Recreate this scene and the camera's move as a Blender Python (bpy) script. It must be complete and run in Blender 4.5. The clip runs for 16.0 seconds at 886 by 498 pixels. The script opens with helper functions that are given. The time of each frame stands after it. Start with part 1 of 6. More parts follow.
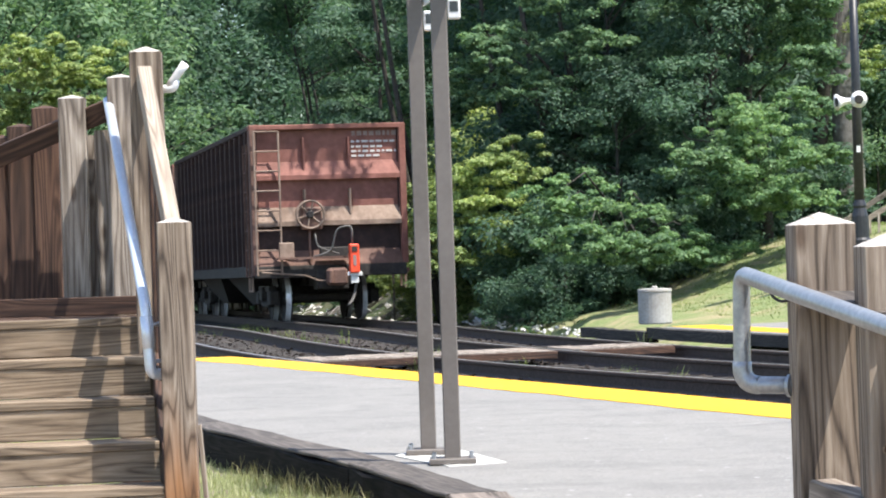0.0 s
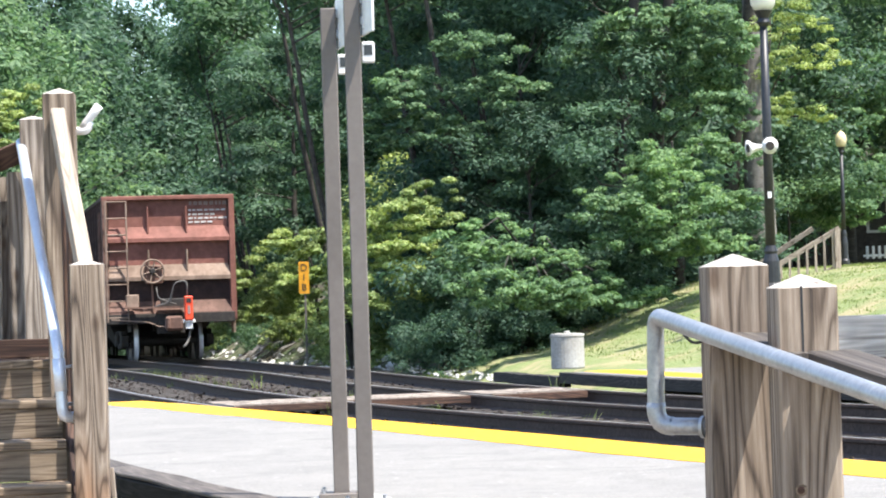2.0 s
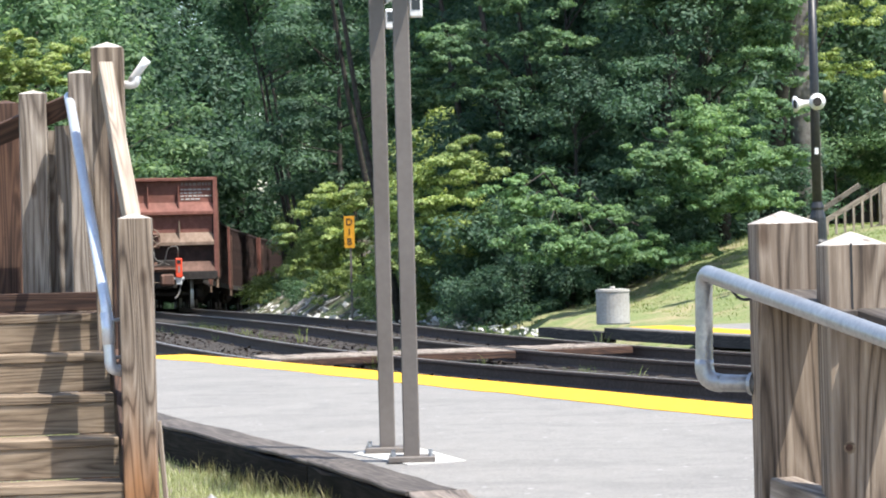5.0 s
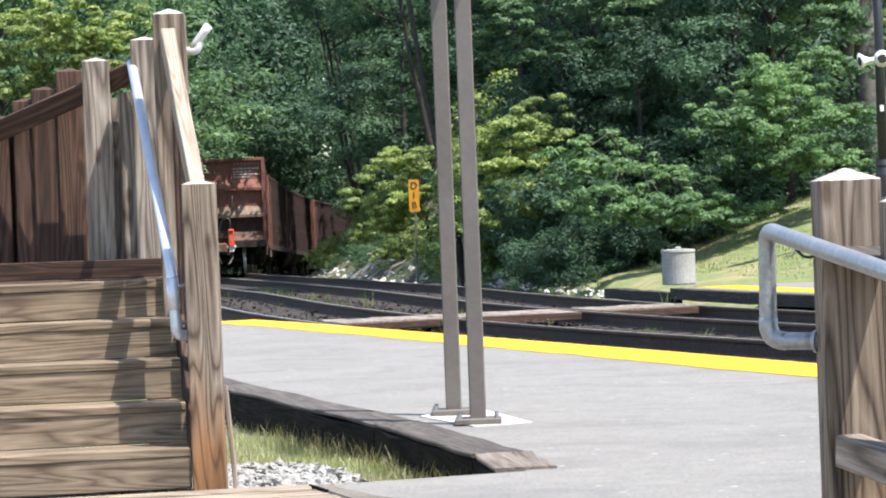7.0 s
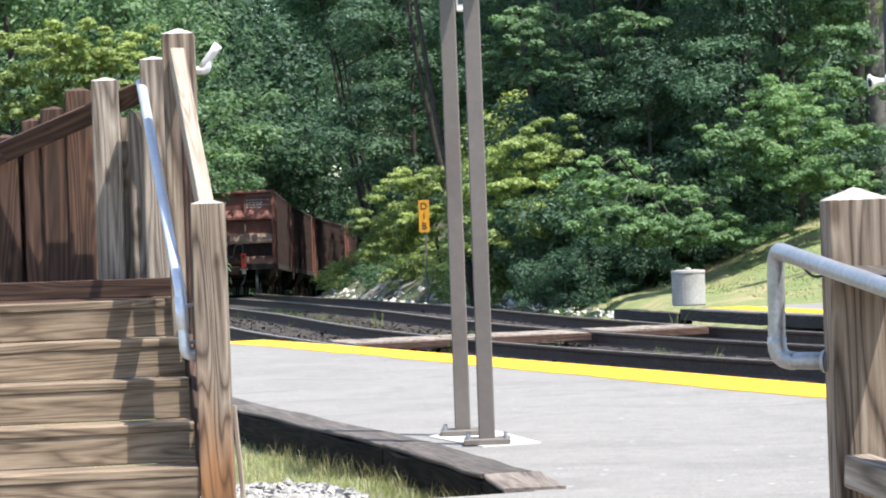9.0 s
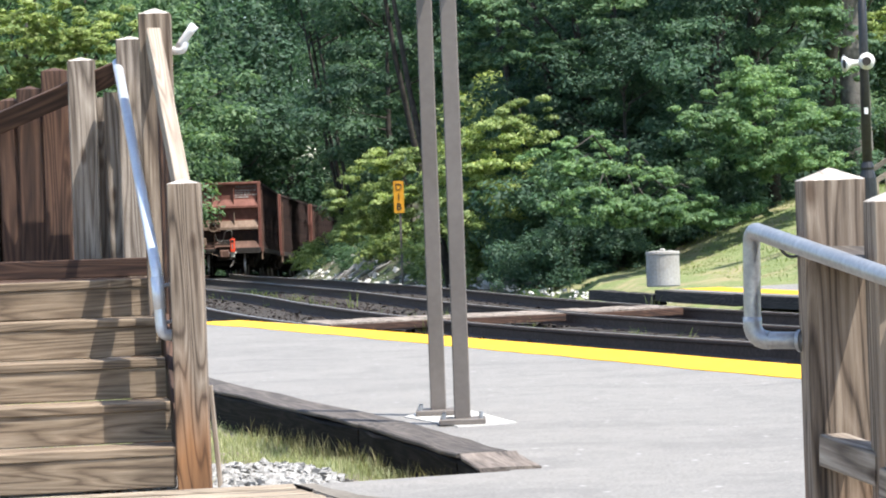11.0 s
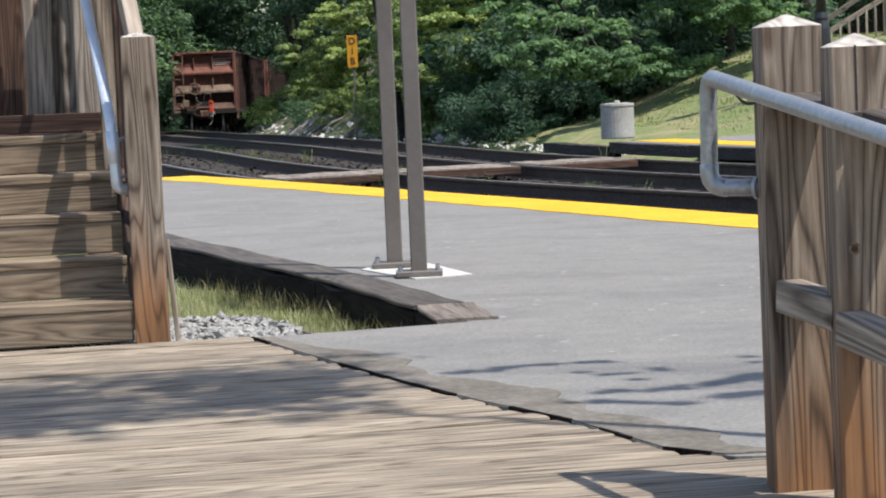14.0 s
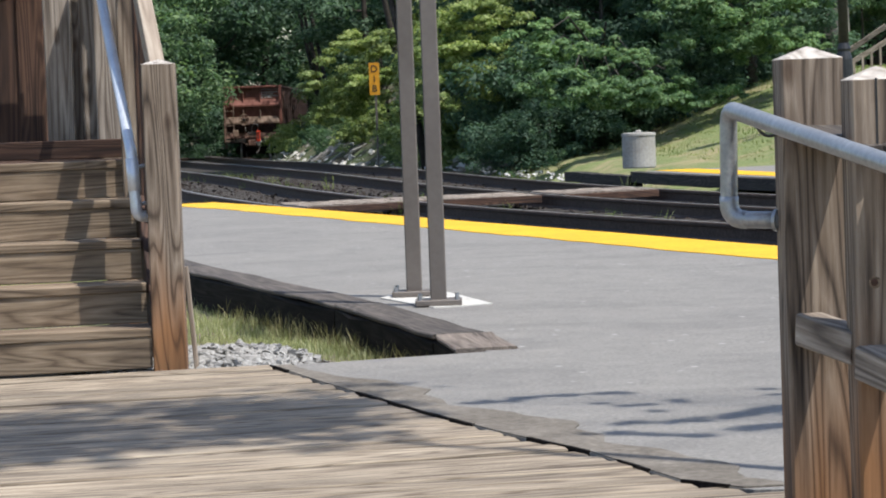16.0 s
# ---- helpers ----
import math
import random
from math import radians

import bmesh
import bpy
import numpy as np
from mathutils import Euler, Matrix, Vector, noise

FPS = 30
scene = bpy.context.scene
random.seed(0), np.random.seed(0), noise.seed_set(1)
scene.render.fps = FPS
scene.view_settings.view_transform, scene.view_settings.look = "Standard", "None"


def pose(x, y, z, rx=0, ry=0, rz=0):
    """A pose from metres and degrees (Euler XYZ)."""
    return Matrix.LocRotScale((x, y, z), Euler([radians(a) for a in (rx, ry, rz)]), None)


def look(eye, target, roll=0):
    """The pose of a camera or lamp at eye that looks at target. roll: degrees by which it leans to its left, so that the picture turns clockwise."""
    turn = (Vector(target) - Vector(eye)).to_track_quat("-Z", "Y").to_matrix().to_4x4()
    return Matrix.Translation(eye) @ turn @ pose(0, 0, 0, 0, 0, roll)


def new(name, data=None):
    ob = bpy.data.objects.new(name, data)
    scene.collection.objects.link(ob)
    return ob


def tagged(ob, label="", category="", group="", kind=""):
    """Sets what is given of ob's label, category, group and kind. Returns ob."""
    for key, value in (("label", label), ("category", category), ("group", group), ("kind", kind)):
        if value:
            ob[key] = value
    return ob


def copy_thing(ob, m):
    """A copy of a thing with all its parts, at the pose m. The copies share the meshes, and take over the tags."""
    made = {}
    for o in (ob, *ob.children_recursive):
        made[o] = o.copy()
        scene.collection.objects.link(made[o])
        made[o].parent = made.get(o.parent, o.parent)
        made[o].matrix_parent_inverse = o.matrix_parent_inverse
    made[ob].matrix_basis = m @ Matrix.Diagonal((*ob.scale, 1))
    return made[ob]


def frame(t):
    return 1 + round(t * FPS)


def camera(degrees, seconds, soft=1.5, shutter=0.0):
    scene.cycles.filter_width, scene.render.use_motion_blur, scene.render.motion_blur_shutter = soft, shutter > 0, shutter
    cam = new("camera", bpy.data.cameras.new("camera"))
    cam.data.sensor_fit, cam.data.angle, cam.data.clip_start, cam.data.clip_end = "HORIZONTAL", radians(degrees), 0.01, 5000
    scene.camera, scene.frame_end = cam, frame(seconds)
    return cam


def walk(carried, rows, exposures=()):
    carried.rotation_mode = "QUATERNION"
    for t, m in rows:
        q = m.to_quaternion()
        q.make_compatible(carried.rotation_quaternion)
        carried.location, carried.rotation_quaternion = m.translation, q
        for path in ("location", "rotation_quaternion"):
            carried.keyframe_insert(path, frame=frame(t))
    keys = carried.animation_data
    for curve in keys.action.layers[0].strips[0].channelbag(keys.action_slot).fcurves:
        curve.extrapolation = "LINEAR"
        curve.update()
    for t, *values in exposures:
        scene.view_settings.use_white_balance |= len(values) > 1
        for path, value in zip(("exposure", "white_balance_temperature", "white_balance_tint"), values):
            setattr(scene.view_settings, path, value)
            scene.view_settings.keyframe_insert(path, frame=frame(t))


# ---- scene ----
# ================= camera and its way =================
cam = camera(19.77, 16.0, soft=2.0)
walk(cam, [
    (0.0, look((0.0123, 0.0133, 1.1361), (-0.2336, 20.0117, 1.1580), -1.836)),
    (0.5, look((0.0084, 0.0293, 1.1370), (0.1638, 20.0280, 1.3101), -1.762)),
    (1.0, look((0.0067, 0.0098, 1.1326), (0.2242, 20.0056, 1.4782), -1.473)),
    (1.5, look((0.0058, 0.0233, 1.1295), (0.3028, 20.0167, 1.5468), -1.573)),
    (2.0, look((0.0059, 0.0088, 1.1255), (0.4571, 20.0006, 1.4828), -1.735)),
    (2.5, look((-0.0012, -0.0140, 1.1254), (0.9154, 19.9636, 1.3588), -1.173)),
    (3.0, look((-0.0012, 0.0024, 1.1256), (0.5139, 19.9951, 1.2949), -1.353)),
    (3.5, look((0.0034, 0.0253, 1.1270), (0.0706, 20.0252, 1.1434), -1.450)),
    (3.7, look((0.0008, 0.0099, 1.1288), (-0.0532, 20.0098, 1.1031), -1.417)),
    (5.8, look((-0.0036, 0.0052, 1.1245), (0.1530, 20.0045, 1.1536), -1.492)),
    (6.0, look((0.0015, 0.0033, 1.1212), (-0.0297, 20.0032, 1.0817), -1.685)),
    (6.5, look((0.0026, 0.0038, 1.1231), (-0.3549, 19.9991, 0.8844), -1.971)),
    (7.0, look((0.0047, 0.0032, 1.1240), (-0.4311, 19.9967, 0.8607), -2.190)),
    (7.5, look((0.0063, 0.0167, 1.1198), (-0.4006, 20.0123, 1.0015), -2.174)),
    (8.0, look((0.0071, 0.0133, 1.1206), (-0.5688, 20.0050, 1.0666), -2.172)),
    (8.5, look((0.0063, 0.0135, 1.1214), (-0.6498, 20.0026, 1.0484), -2.038)),
    (9.0, look((0.0097, 0.0127, 1.1194), (-0.4998, 20.0059, 1.0226), -2.116)),
    (9.2, look((0.0060, -0.0020, 1.1250), (-0.4369, 19.9929, 1.0388), -1.947)),
    (11.3, look((0.0025, -0.0116, 1.1159), (-0.2835, 19.9846, 0.8447), -1.994)),
    (11.5, look((0.0041, 0.0003, 1.1196), (-0.2564, 19.9965, 0.8323), -1.870)),
    (12.0, look((0.0059, 0.0054, 1.1176), (-0.2735, 19.9968, 0.5994), -1.862)),
    (12.5, look((0.0061, -0.0077, 1.1113), (-0.2138, 19.9747, 0.3027), -1.817)),
    (13.0, look((0.0043, 0.0015, 1.1117), (-0.0013, 19.9730, 0.0440), -1.822)),
    (13.5, look((-0.0061, -0.0057, 1.1052), (0.1961, 19.9535, -0.1557), -1.840)),
    (14.0, look((-0.0052, -0.0072, 1.1043), (-0.0059, 19.9431, -0.3047), -2.492)),
    (14.5, look((-0.0021, -0.0056, 1.1055), (0.0198, 19.9421, -0.3395), -2.678)),
    (15.0, look((-0.0019, -0.0060, 1.1061), (0.0413, 19.9415, -0.3420), -2.338)),
    (15.5, look((-0.0028, -0.0027, 1.1059), (0.0647, 19.9421, -0.3765), -2.121)),
    (16.0, look((0.0018, 0.0119, 1.1094), (-0.1551, 19.9761, -0.0751), -2.108)),
], exposures=[(0.0, 1.05), (1.0, 1.22), (2.5, 1.35), (3.7, 1.18), (5.8, 1.06), (7.5, 1.01), (9.2, 1.11), (11.3, 1.05), (12.0, 0.92), (12.5, 0.76), (13.0, 0.59), (13.5, 0.46), (14.0, 0.36), (16.0, 0.32)])

# ================= light =================
world = bpy.data.worlds.new("world")
scene.world = world
world.use_nodes = True
SUN_TO = Vector((0.38, -0.26, 1.0)).normalized()
_wn = world.node_tree.nodes
_sky = _wn.new("ShaderNodeTexSky")
_sky.sky_type = "NISHITA"
_sky.sun_disc = False
_sky.sun_elevation = math.asin(SUN_TO.z)
_sky.sun_rotation = math.atan2(SUN_TO.x, SUN_TO.y)
_wn["Background"].inputs["Strength"].default_value = 0.15
world.node_tree.links.new(_sky.outputs["Color"], _wn["Background"].inputs["Color"])
sun_data = bpy.data.lights.new("sun", "SUN")
sun_data.energy = 4.6
sun_data.angle = radians(0.53)
sun_data.color = (1.0, 0.952, 0.885)
sun = new("sun", sun_data)
sun.matrix_basis = look(tuple(SUN_TO * 50), (0, 0, 0))


# ================= materials =================
def material(name, rough=0.7, metal=0.0):
    m = bpy.data.materials.new(name)
    m.use_nodes = True
    b = m.node_tree.nodes["Principled BSDF"]
    b.inputs["Roughness"].default_value = rough
    b.inputs["Metallic"].default_value = metal
    return m, m.node_tree.nodes, m.node_tree.links, b


def ramp(nodes, links, fac, stops):
    r = nodes.new("ShaderNodeValToRGB")
    els = r.color_ramp.elements
    while len(els) < len(stops):
        els.new(0.5)
    for e, (p, c) in zip(els, stops):
        e.position = p
        e.color = (*c, 1)
    links.new(fac, r.inputs["Fac"])
    return r.outputs["Color"]


def coords(nodes, links, scale=(1, 1, 1), shift=True, which="Object"):
    tc = nodes.new("ShaderNodeTexCoord")
    mp = nodes.new("ShaderNodeMapping")
    mp.inputs["Scale"].default_value = scale
    links.new(tc.outputs[which], mp.inputs["Vector"])
    if shift:
        oi = nodes.new("ShaderNodeObjectInfo")
        mul = nodes.new("ShaderNodeMath")
        mul.operation = "MULTIPLY"
        mul.inputs[1].default_value = 37.0
        links.new(oi.outputs["Random"], mul.inputs[0])
        links.new(mul.outputs[0], mp.inputs["Location"])
    return mp.outputs["Vector"]


def noise_tex(nodes, links, vec, scale, detail=4.0, rough=0.6, dist=0.0):
    n = nodes.new("ShaderNodeTexNoise")
    n.inputs["Scale"].default_value = scale
    n.inputs["Detail"].default_value = detail
    n.inputs["Roughness"].default_value = rough
    n.inputs["Distortion"].default_value = dist
    links.new(vec, n.inputs["Vector"])
    return n.outputs["Fac"]


def mixed(nodes, links, fac, a, b, mode="MIX"):
    m = nodes.new("ShaderNodeMix")
    m.data_type = "RGBA"
    m.blend_type = mode
    for src, key in ((fac, 0), (a, 6), (b, 7)):
        if isinstance(src, (int, float)):
            m.inputs[key].default_value = src
        elif isinstance(src, tuple):
            m.inputs[key].default_value = (*src, 1)
        else:
            links.new(src, m.inputs[key])
    return m.outputs[2]


def relief(nodes, links, bsdf, height, strength=0.4, distance=0.01):
    b = nodes.new("ShaderNodeBump")
    b.inputs["Strength"].default_value = strength
    b.inputs["Distance"].default_value = distance
    links.new(height, b.inputs["Height"])
    links.new(b.outputs["Normal"], bsdf.inputs["Normal"])


def wood(name, dark, mid, light, grain=1.0, tint=0.35, figure=0.4, base=None, base_h=0.6, crack=0.7, lines=0.0):
    """Sawn timber, the grain along the piece's own x axis. base: a fresher colour towards the piece's foot."""
    m, n, l, b = material(name, 0.85)
    v = coords(n, l, (1, 1, 1))
    streak = noise_tex(n, l, coords(n, l, (1.9 * grain, 48 * grain, 48 * grain)), 1.0, 6, 0.75, 0.3)
    lay = noise_tex(n, l, coords(n, l, (0.6 * grain, 7.0 * grain, 7.0 * grain)), 1.0, 1.5, 0.4, 0.5)
    mul = n.new("ShaderNodeMath")
    mul.operation = "MULTIPLY"
    mul.inputs[1].default_value = 28.0
    l.new(lay, mul.inputs[0])
    rings = n.new("ShaderNodeMath")
    rings.operation = "PINGPONG"
    rings.inputs[1].default_value = 1.0
    l.new(mul.outputs[0], rings.inputs[0])
    both = mixed(n, l, figure, streak, rings.outputs[0])
    col = ramp(n, l, both, [(0.28, dark), (0.48, mid), (0.70, light)])
    if base is not None:
        tc = n.new("ShaderNodeTexCoord")
        sx = n.new("ShaderNodeSeparateXYZ")
        l.new(tc.outputs["Object"], sx.inputs[0])
        wob = n.new("ShaderNodeMath")
        wob.operation = "MULTIPLY_ADD"
        wob.inputs[1].default_value = 0.9
        l.new(lay, wob.inputs[0])
        l.new(sx.outputs["X"], wob.inputs[2])
        k = ramp(n, l, wob.outputs[0], [(min(0.95, base_h * 0.45 + 0.25), (1, 1, 1)), (min(0.99, base_h + 0.45), (0, 0, 0))])
        fresh = ramp(n, l, both, [(0.25, tuple(c * 0.42 for c in base)), (0.5, base), (0.8, tuple(min(1, c * 1.35) for c in base))])
        col = mixed(n, l, k, col, fresh)
    big = noise_tex(n, l, coords(n, l, (1.1, 5, 5)), 1.3, 4, 0.6)
    col = mixed(n, l, tint, col, ramp(n, l, big, [(0.32, (0.42, 0.40, 0.38)), (0.68, (1.3, 1.27, 1.22))]), "MULTIPLY")
    if lines > 0:
        col = mixed(n, l, lines, col, ramp(n, l, rings.outputs[0], [(0.05, (0.24, 0.17, 0.12)), (0.32, (1.10, 1.08, 1.05))]), "MULTIPLY")
    oi = n.new("ShaderNodeObjectInfo")
    col = mixed(n, l, 0.5, col, ramp(n, l, oi.outputs["Random"], [(0.0, (0.75, 0.73, 0.71)), (1.0, (1.2, 1.18, 1.15))]), "MULTIPLY")
    split = noise_tex(n, l, coords(n, l, (0.6, 30, 30)), 1.0, 2, 0.5, 0.15)
    col = mixed(n, l, crack, col, ramp(n, l, split, [(0.30, (0.22, 0.19, 0.17)), (0.36, (1, 1, 1))]), "MULTIPLY")
    vo = n.new("ShaderNodeTexVoronoi")
    vo.inputs["Scale"].default_value = 1.0
    l.new(coords(n, l, (2.6, 7.0, 7.0)), vo.inputs["Vector"])
    col = mixed(n, l, 0.8, col, ramp(n, l, vo.outputs["Distance"], [(0.07, (0.30, 0.22, 0.17)), (0.15, (1, 1, 1))]), "MULTIPLY")
    l.new(col, b.inputs["Base Color"])
    relief(n, l, b, both, 0.55, 0.004)
    return m


WOOD_POST = wood("wood_post", (0.060, 0.046, 0.036), (0.200, 0.155, 0.118), (0.37, 0.31, 0.25), figure=0.2, base=(0.27, 0.135, 0.060), tint=0.5, lines=0.5, base_h=0.8)
WOOD_GREY = wood("wood_grey", (0.085, 0.068, 0.056), (0.22, 0.185, 0.155), (0.41, 0.365, 0.32), figure=0.22, tint=0.5, lines=0.3)
WOOD_STAIR = wood("wood_stair", (0.075, 0.053, 0.036), (0.215, 0.163, 0.113), (0.345, 0.277, 0.205), figure=0.2, tint=0.75, lines=0.2)
WOOD_BROWN = wood("wood_brown", (0.024, 0.012, 0.008), (0.064, 0.032, 0.020), (0.115, 0.062, 0.040), figure=0.3, tint=0.5)
WOOD_DECK = wood("wood_deck", (0.115, 0.090, 0.064), (0.262, 0.218, 0.166), (0.395, 0.342, 0.268), figure=0.22, tint=0.65, crack=0.9, lines=0.28)
WOOD_TAR = wood("wood_tar", (0.010, 0.008, 0.007), (0.028, 0.024, 0.021), (0.07, 0.06, 0.053), figure=0.2)
WOOD_CURB = wood("wood_curb", (0.032, 0.027, 0.024), (0.074, 0.063, 0.056), (0.145, 0.127, 0.113), figure=0.2, tint=0.5)
WOOD_WORN = wood("wood_worn", (0.07, 0.056, 0.047), (0.15, 0.124, 0.105), (0.24, 0.205, 0.178), figure=0.2, tint=0.5)
WOOD_KERB = wood("wood_kerb", (0.006, 0.005, 0.0045), (0.014, 0.012, 0.011), (0.032, 0.027, 0.025), figure=0.2)
WOOD_KERB.node_tree.nodes["Principled BSDF"].inputs["Specular IOR Level"].default_value = 0.08
WOOD_PALE = wood("wood_pale", (0.16, 0.122, 0.092), (0.31, 0.255, 0.205), (0.44, 0.385, 0.32), figure=0.25)


def speckled(name, a, b_, c, scale, big, rough=0.9, bump=0.35, metal=0.0, dist=0.006, stain=(0.75, 0.75, 0.75), where="Object"):
    m, n, l, b = material(name, rough, metal)
    v = coords(n, l, (1, 1, 1), False, where)
    fine = noise_tex(n, l, v, scale, 5, 0.7)
    col = ramp(n, l, fine, [(0.3, a), (0.5, b_), (0.72, c)])
    col = mixed(n, l, 0.8, col, ramp(n, l, noise_tex(n, l, v, big, 4, 0.6), [(0.35, stain), (0.65, (1.08, 1.08, 1.08))]), "MULTIPLY")
    l.new(col, b.inputs["Base Color"])
    relief(n, l, b, fine, bump, dist)
    return m


def asphalt_material():
    """Old platform asphalt: fine stone, scuffed streaks along the platform, grey patches and pale chips."""
    m, n, l, b = material("asphalt", 0.9)
    v = coords(n, l, (1, 1, 1), False)
    fine = noise_tex(n, l, v, 55, 5, 0.75)
    col = ramp(n, l, fine, [(0.3, (0.140, 0.133, 0.123)), (0.5, (0.206, 0.197, 0.184)), (0.72, (0.30, 0.286, 0.266))])
    mid = noise_tex(n, l, v, 6.5, 5, 0.7, 0.6)
    col = mixed(n, l, 0.45, col, ramp(n, l, mid, [(0.35, (0.80, 0.80, 0.80)), (0.62, (1.12, 1.12, 1.11))]), "MULTIPLY")
    scuff = noise_tex(n, l, coords(n, l, (0.8, 1.3, 1), False), 1.1, 4, 0.6, 1.2)
    col = mixed(n, l, 0.5, col, ramp(n, l, scuff, [(0.36, (0.76, 0.76, 0.77)), (0.52, (1.0, 1.0, 1.0)), (0.68, (1.14, 1.13, 1.11))]), "MULTIPLY")
    chip = n.new("ShaderNodeTexVoronoi")
    chip.inputs["Scale"].default_value = 4.5
    l.new(v, chip.inputs["Vector"])
    col = mixed(n, l, ramp(n, l, chip.outputs["Distance"], [(0.05, (0.8, 0.8, 0.8)), (0.09, (0, 0, 0))]), col, (0.42, 0.41, 0.39))
    l.new(col, b.inputs["Base Color"])
    relief(n, l, b, fine, 0.6, 0.006)
    return m


ASPHALT = asphalt_material()
YELLOW = speckled("yellow_paint", (0.60, 0.335, 0.012), (0.76, 0.435, 0.016), (0.84, 0.51, 0.03), 22, 1.6, 0.6, 0.2, 0, 0.003, (0.86, 0.84, 0.8))
OLD_ASPHALT = speckled("old_asphalt", (0.112, 0.098, 0.080), (0.172, 0.152, 0.127), (0.25, 0.225, 0.19), 30, 3.5, 0.95, 0.8, 0, 0.008, (0.6, 0.58, 0.55))
CONCRETE = speckled("concrete", (0.42, 0.41, 0.385), (0.53, 0.52, 0.49), (0.62, 0.61, 0.58), 40, 3.0, 0.9, 0.25, 0, 0.003, (0.84, 0.83, 0.8))
DRUM_STONE = speckled("drum_concrete", (0.31, 0.298, 0.275), (0.39, 0.378, 0.35), (0.46, 0.448, 0.42), 30, 2.2, 0.9, 0.3, 0, 0.004, (0.7, 0.68, 0.65))
POLE_PAINT = speckled("pole_paint", (0.130, 0.112, 0.099), (0.143, 0.124, 0.110), (0.158, 0.138, 0.123), 26, 2.0, 0.45, 0.08, 0, 0.002, (0.88, 0.87, 0.86))
GALVANISED = speckled("galvanised", (0.27, 0.285, 0.305), (0.345, 0.36, 0.38), (0.43, 0.445, 0.465), 60, 9.0, 0.36, 0.08, 0.5, 0.001, (0.85, 0.85, 0.86))
# Lighter copy of the galvanised steel, with sun highlights put into its colour.
SUNLIT_PIPE = speckled("sunlit_galvanised", (0.56, 0.60, 0.66), (0.64, 0.68, 0.74), (0.70, 0.74, 0.80), 50, 7.0, 0.28, 0.05, 0.35, 0.001, (0.9, 0.9, 0.92))
RAIL_SIDE = speckled("rail_rust", (0.035, 0.022, 0.016), (0.065, 0.042, 0.032), (0.11, 0.075, 0.058), 30, 4.0, 0.85, 0.3)
RAIL_TOP = speckled("rail_head", (0.20, 0.19, 0.18), (0.30, 0.285, 0.27), (0.40, 0.385, 0.365), 40, 5.0, 0.42, 0.1, 0.6)
BALLAST = speckled("ballast", (0.014, 0.0095, 0.007), (0.028, 0.019, 0.014), (0.056, 0.040, 0.030), 16, 1.2, 0.95, 0.8, 0, 0.04, (0.6, 0.58, 0.56))
STONE = speckled("gravel_stone", (0.16, 0.157, 0.150), (0.30, 0.294, 0.28), (0.48, 0.47, 0.45), 24, 5.0, 0.9, 0.4)
PALE_STONE = speckled("pale_stone", (0.40, 0.39, 0.36), (0.52, 0.50, 0.47), (0.64, 0.62, 0.58), 24, 3.0, 0.9, 0.4)
SOIL = speckled("soil", (0.09, 0.075, 0.055), (0.17, 0.14, 0.105), (0.28, 0.24, 0.19), 9, 0.9, 0.95, 0.7, 0, 0.04)
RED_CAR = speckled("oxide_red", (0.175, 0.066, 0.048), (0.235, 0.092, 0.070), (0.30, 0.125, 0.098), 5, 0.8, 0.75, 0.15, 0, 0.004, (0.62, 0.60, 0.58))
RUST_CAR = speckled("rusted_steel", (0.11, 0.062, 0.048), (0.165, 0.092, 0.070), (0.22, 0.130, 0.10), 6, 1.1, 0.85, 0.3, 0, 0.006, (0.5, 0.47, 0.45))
# Dark maroon rust of the car sides, with their shade put into the colour.
SIDE_CAR = speckled("shaded_rust", (0.024, 0.014, 0.013), (0.043, 0.024, 0.021), (0.075, 0.040, 0.034), 6, 1.0, 0.85, 0.25, 0, 0.005, (0.6, 0.57, 0.55))
TAN_CAR = speckled("dusty_steel", (0.17, 0.118, 0.088), (0.25, 0.178, 0.136), (0.33, 0.25, 0.195), 6, 1.2, 0.9, 0.2, 0, 0.004, (0.65, 0.62, 0.6))
UNDER_CAR = speckled("grimy_steel", (0.014, 0.012, 0.011), (0.028, 0.024, 0.022), (0.055, 0.047, 0.04), 12, 2.0, 0.8, 0.3)
# Worn wheel treads, the sun's reflection painted in as near-white colour.
BRIGHT_STEEL = speckled("sunlit_worn_steel", (0.68, 0.69, 0.72), (0.78, 0.79, 0.82), (0.85, 0.86, 0.88), 20, 5.0, 0.25, 0.1, 0.2)
WHITE_PAINT = speckled("white_paint", (0.68, 0.68, 0.67), (0.78, 0.78, 0.77), (0.84, 0.84, 0.83), 30, 4.0, 0.5, 0.1)
DULL_WHITE = speckled("stencil_paint", (0.45, 0.42, 0.40), (0.60, 0.57, 0.55), (0.70, 0.68, 0.66), 30, 9.0, 0.7, 0.1)
FADED_WHITE = speckled("faded_stencil", (0.24, 0.17, 0.155), (0.30, 0.22, 0.20), (0.36, 0.28, 0.26), 30, 9.0, 0.8, 0.1)
BLACK_PAINT = speckled("black_paint", (0.010, 0.011, 0.013), (0.018, 0.019, 0.022), (0.032, 0.033, 0.036), 20, 4.0, 0.45, 0.1)
MARKER_RED = speckled("marker_orange_red", (0.78, 0.060, 0.022), (0.92, 0.085, 0.030), (0.95, 0.12, 0.045), 20, 4.0, 0.5, 0.1)
HOSE = speckled("rubber_hose", (0.09, 0.08, 0.075), (0.14, 0.13, 0.12), (0.20, 0.19, 0.18), 20, 6.0, 0.8, 0.1)
SIGN_ORANGE = speckled("sign_orange", (0.70, 0.30, 0.012), (0.80, 0.36, 0.016), (0.86, 0.42, 0.022), 20, 3.0, 0.6, 0.1)
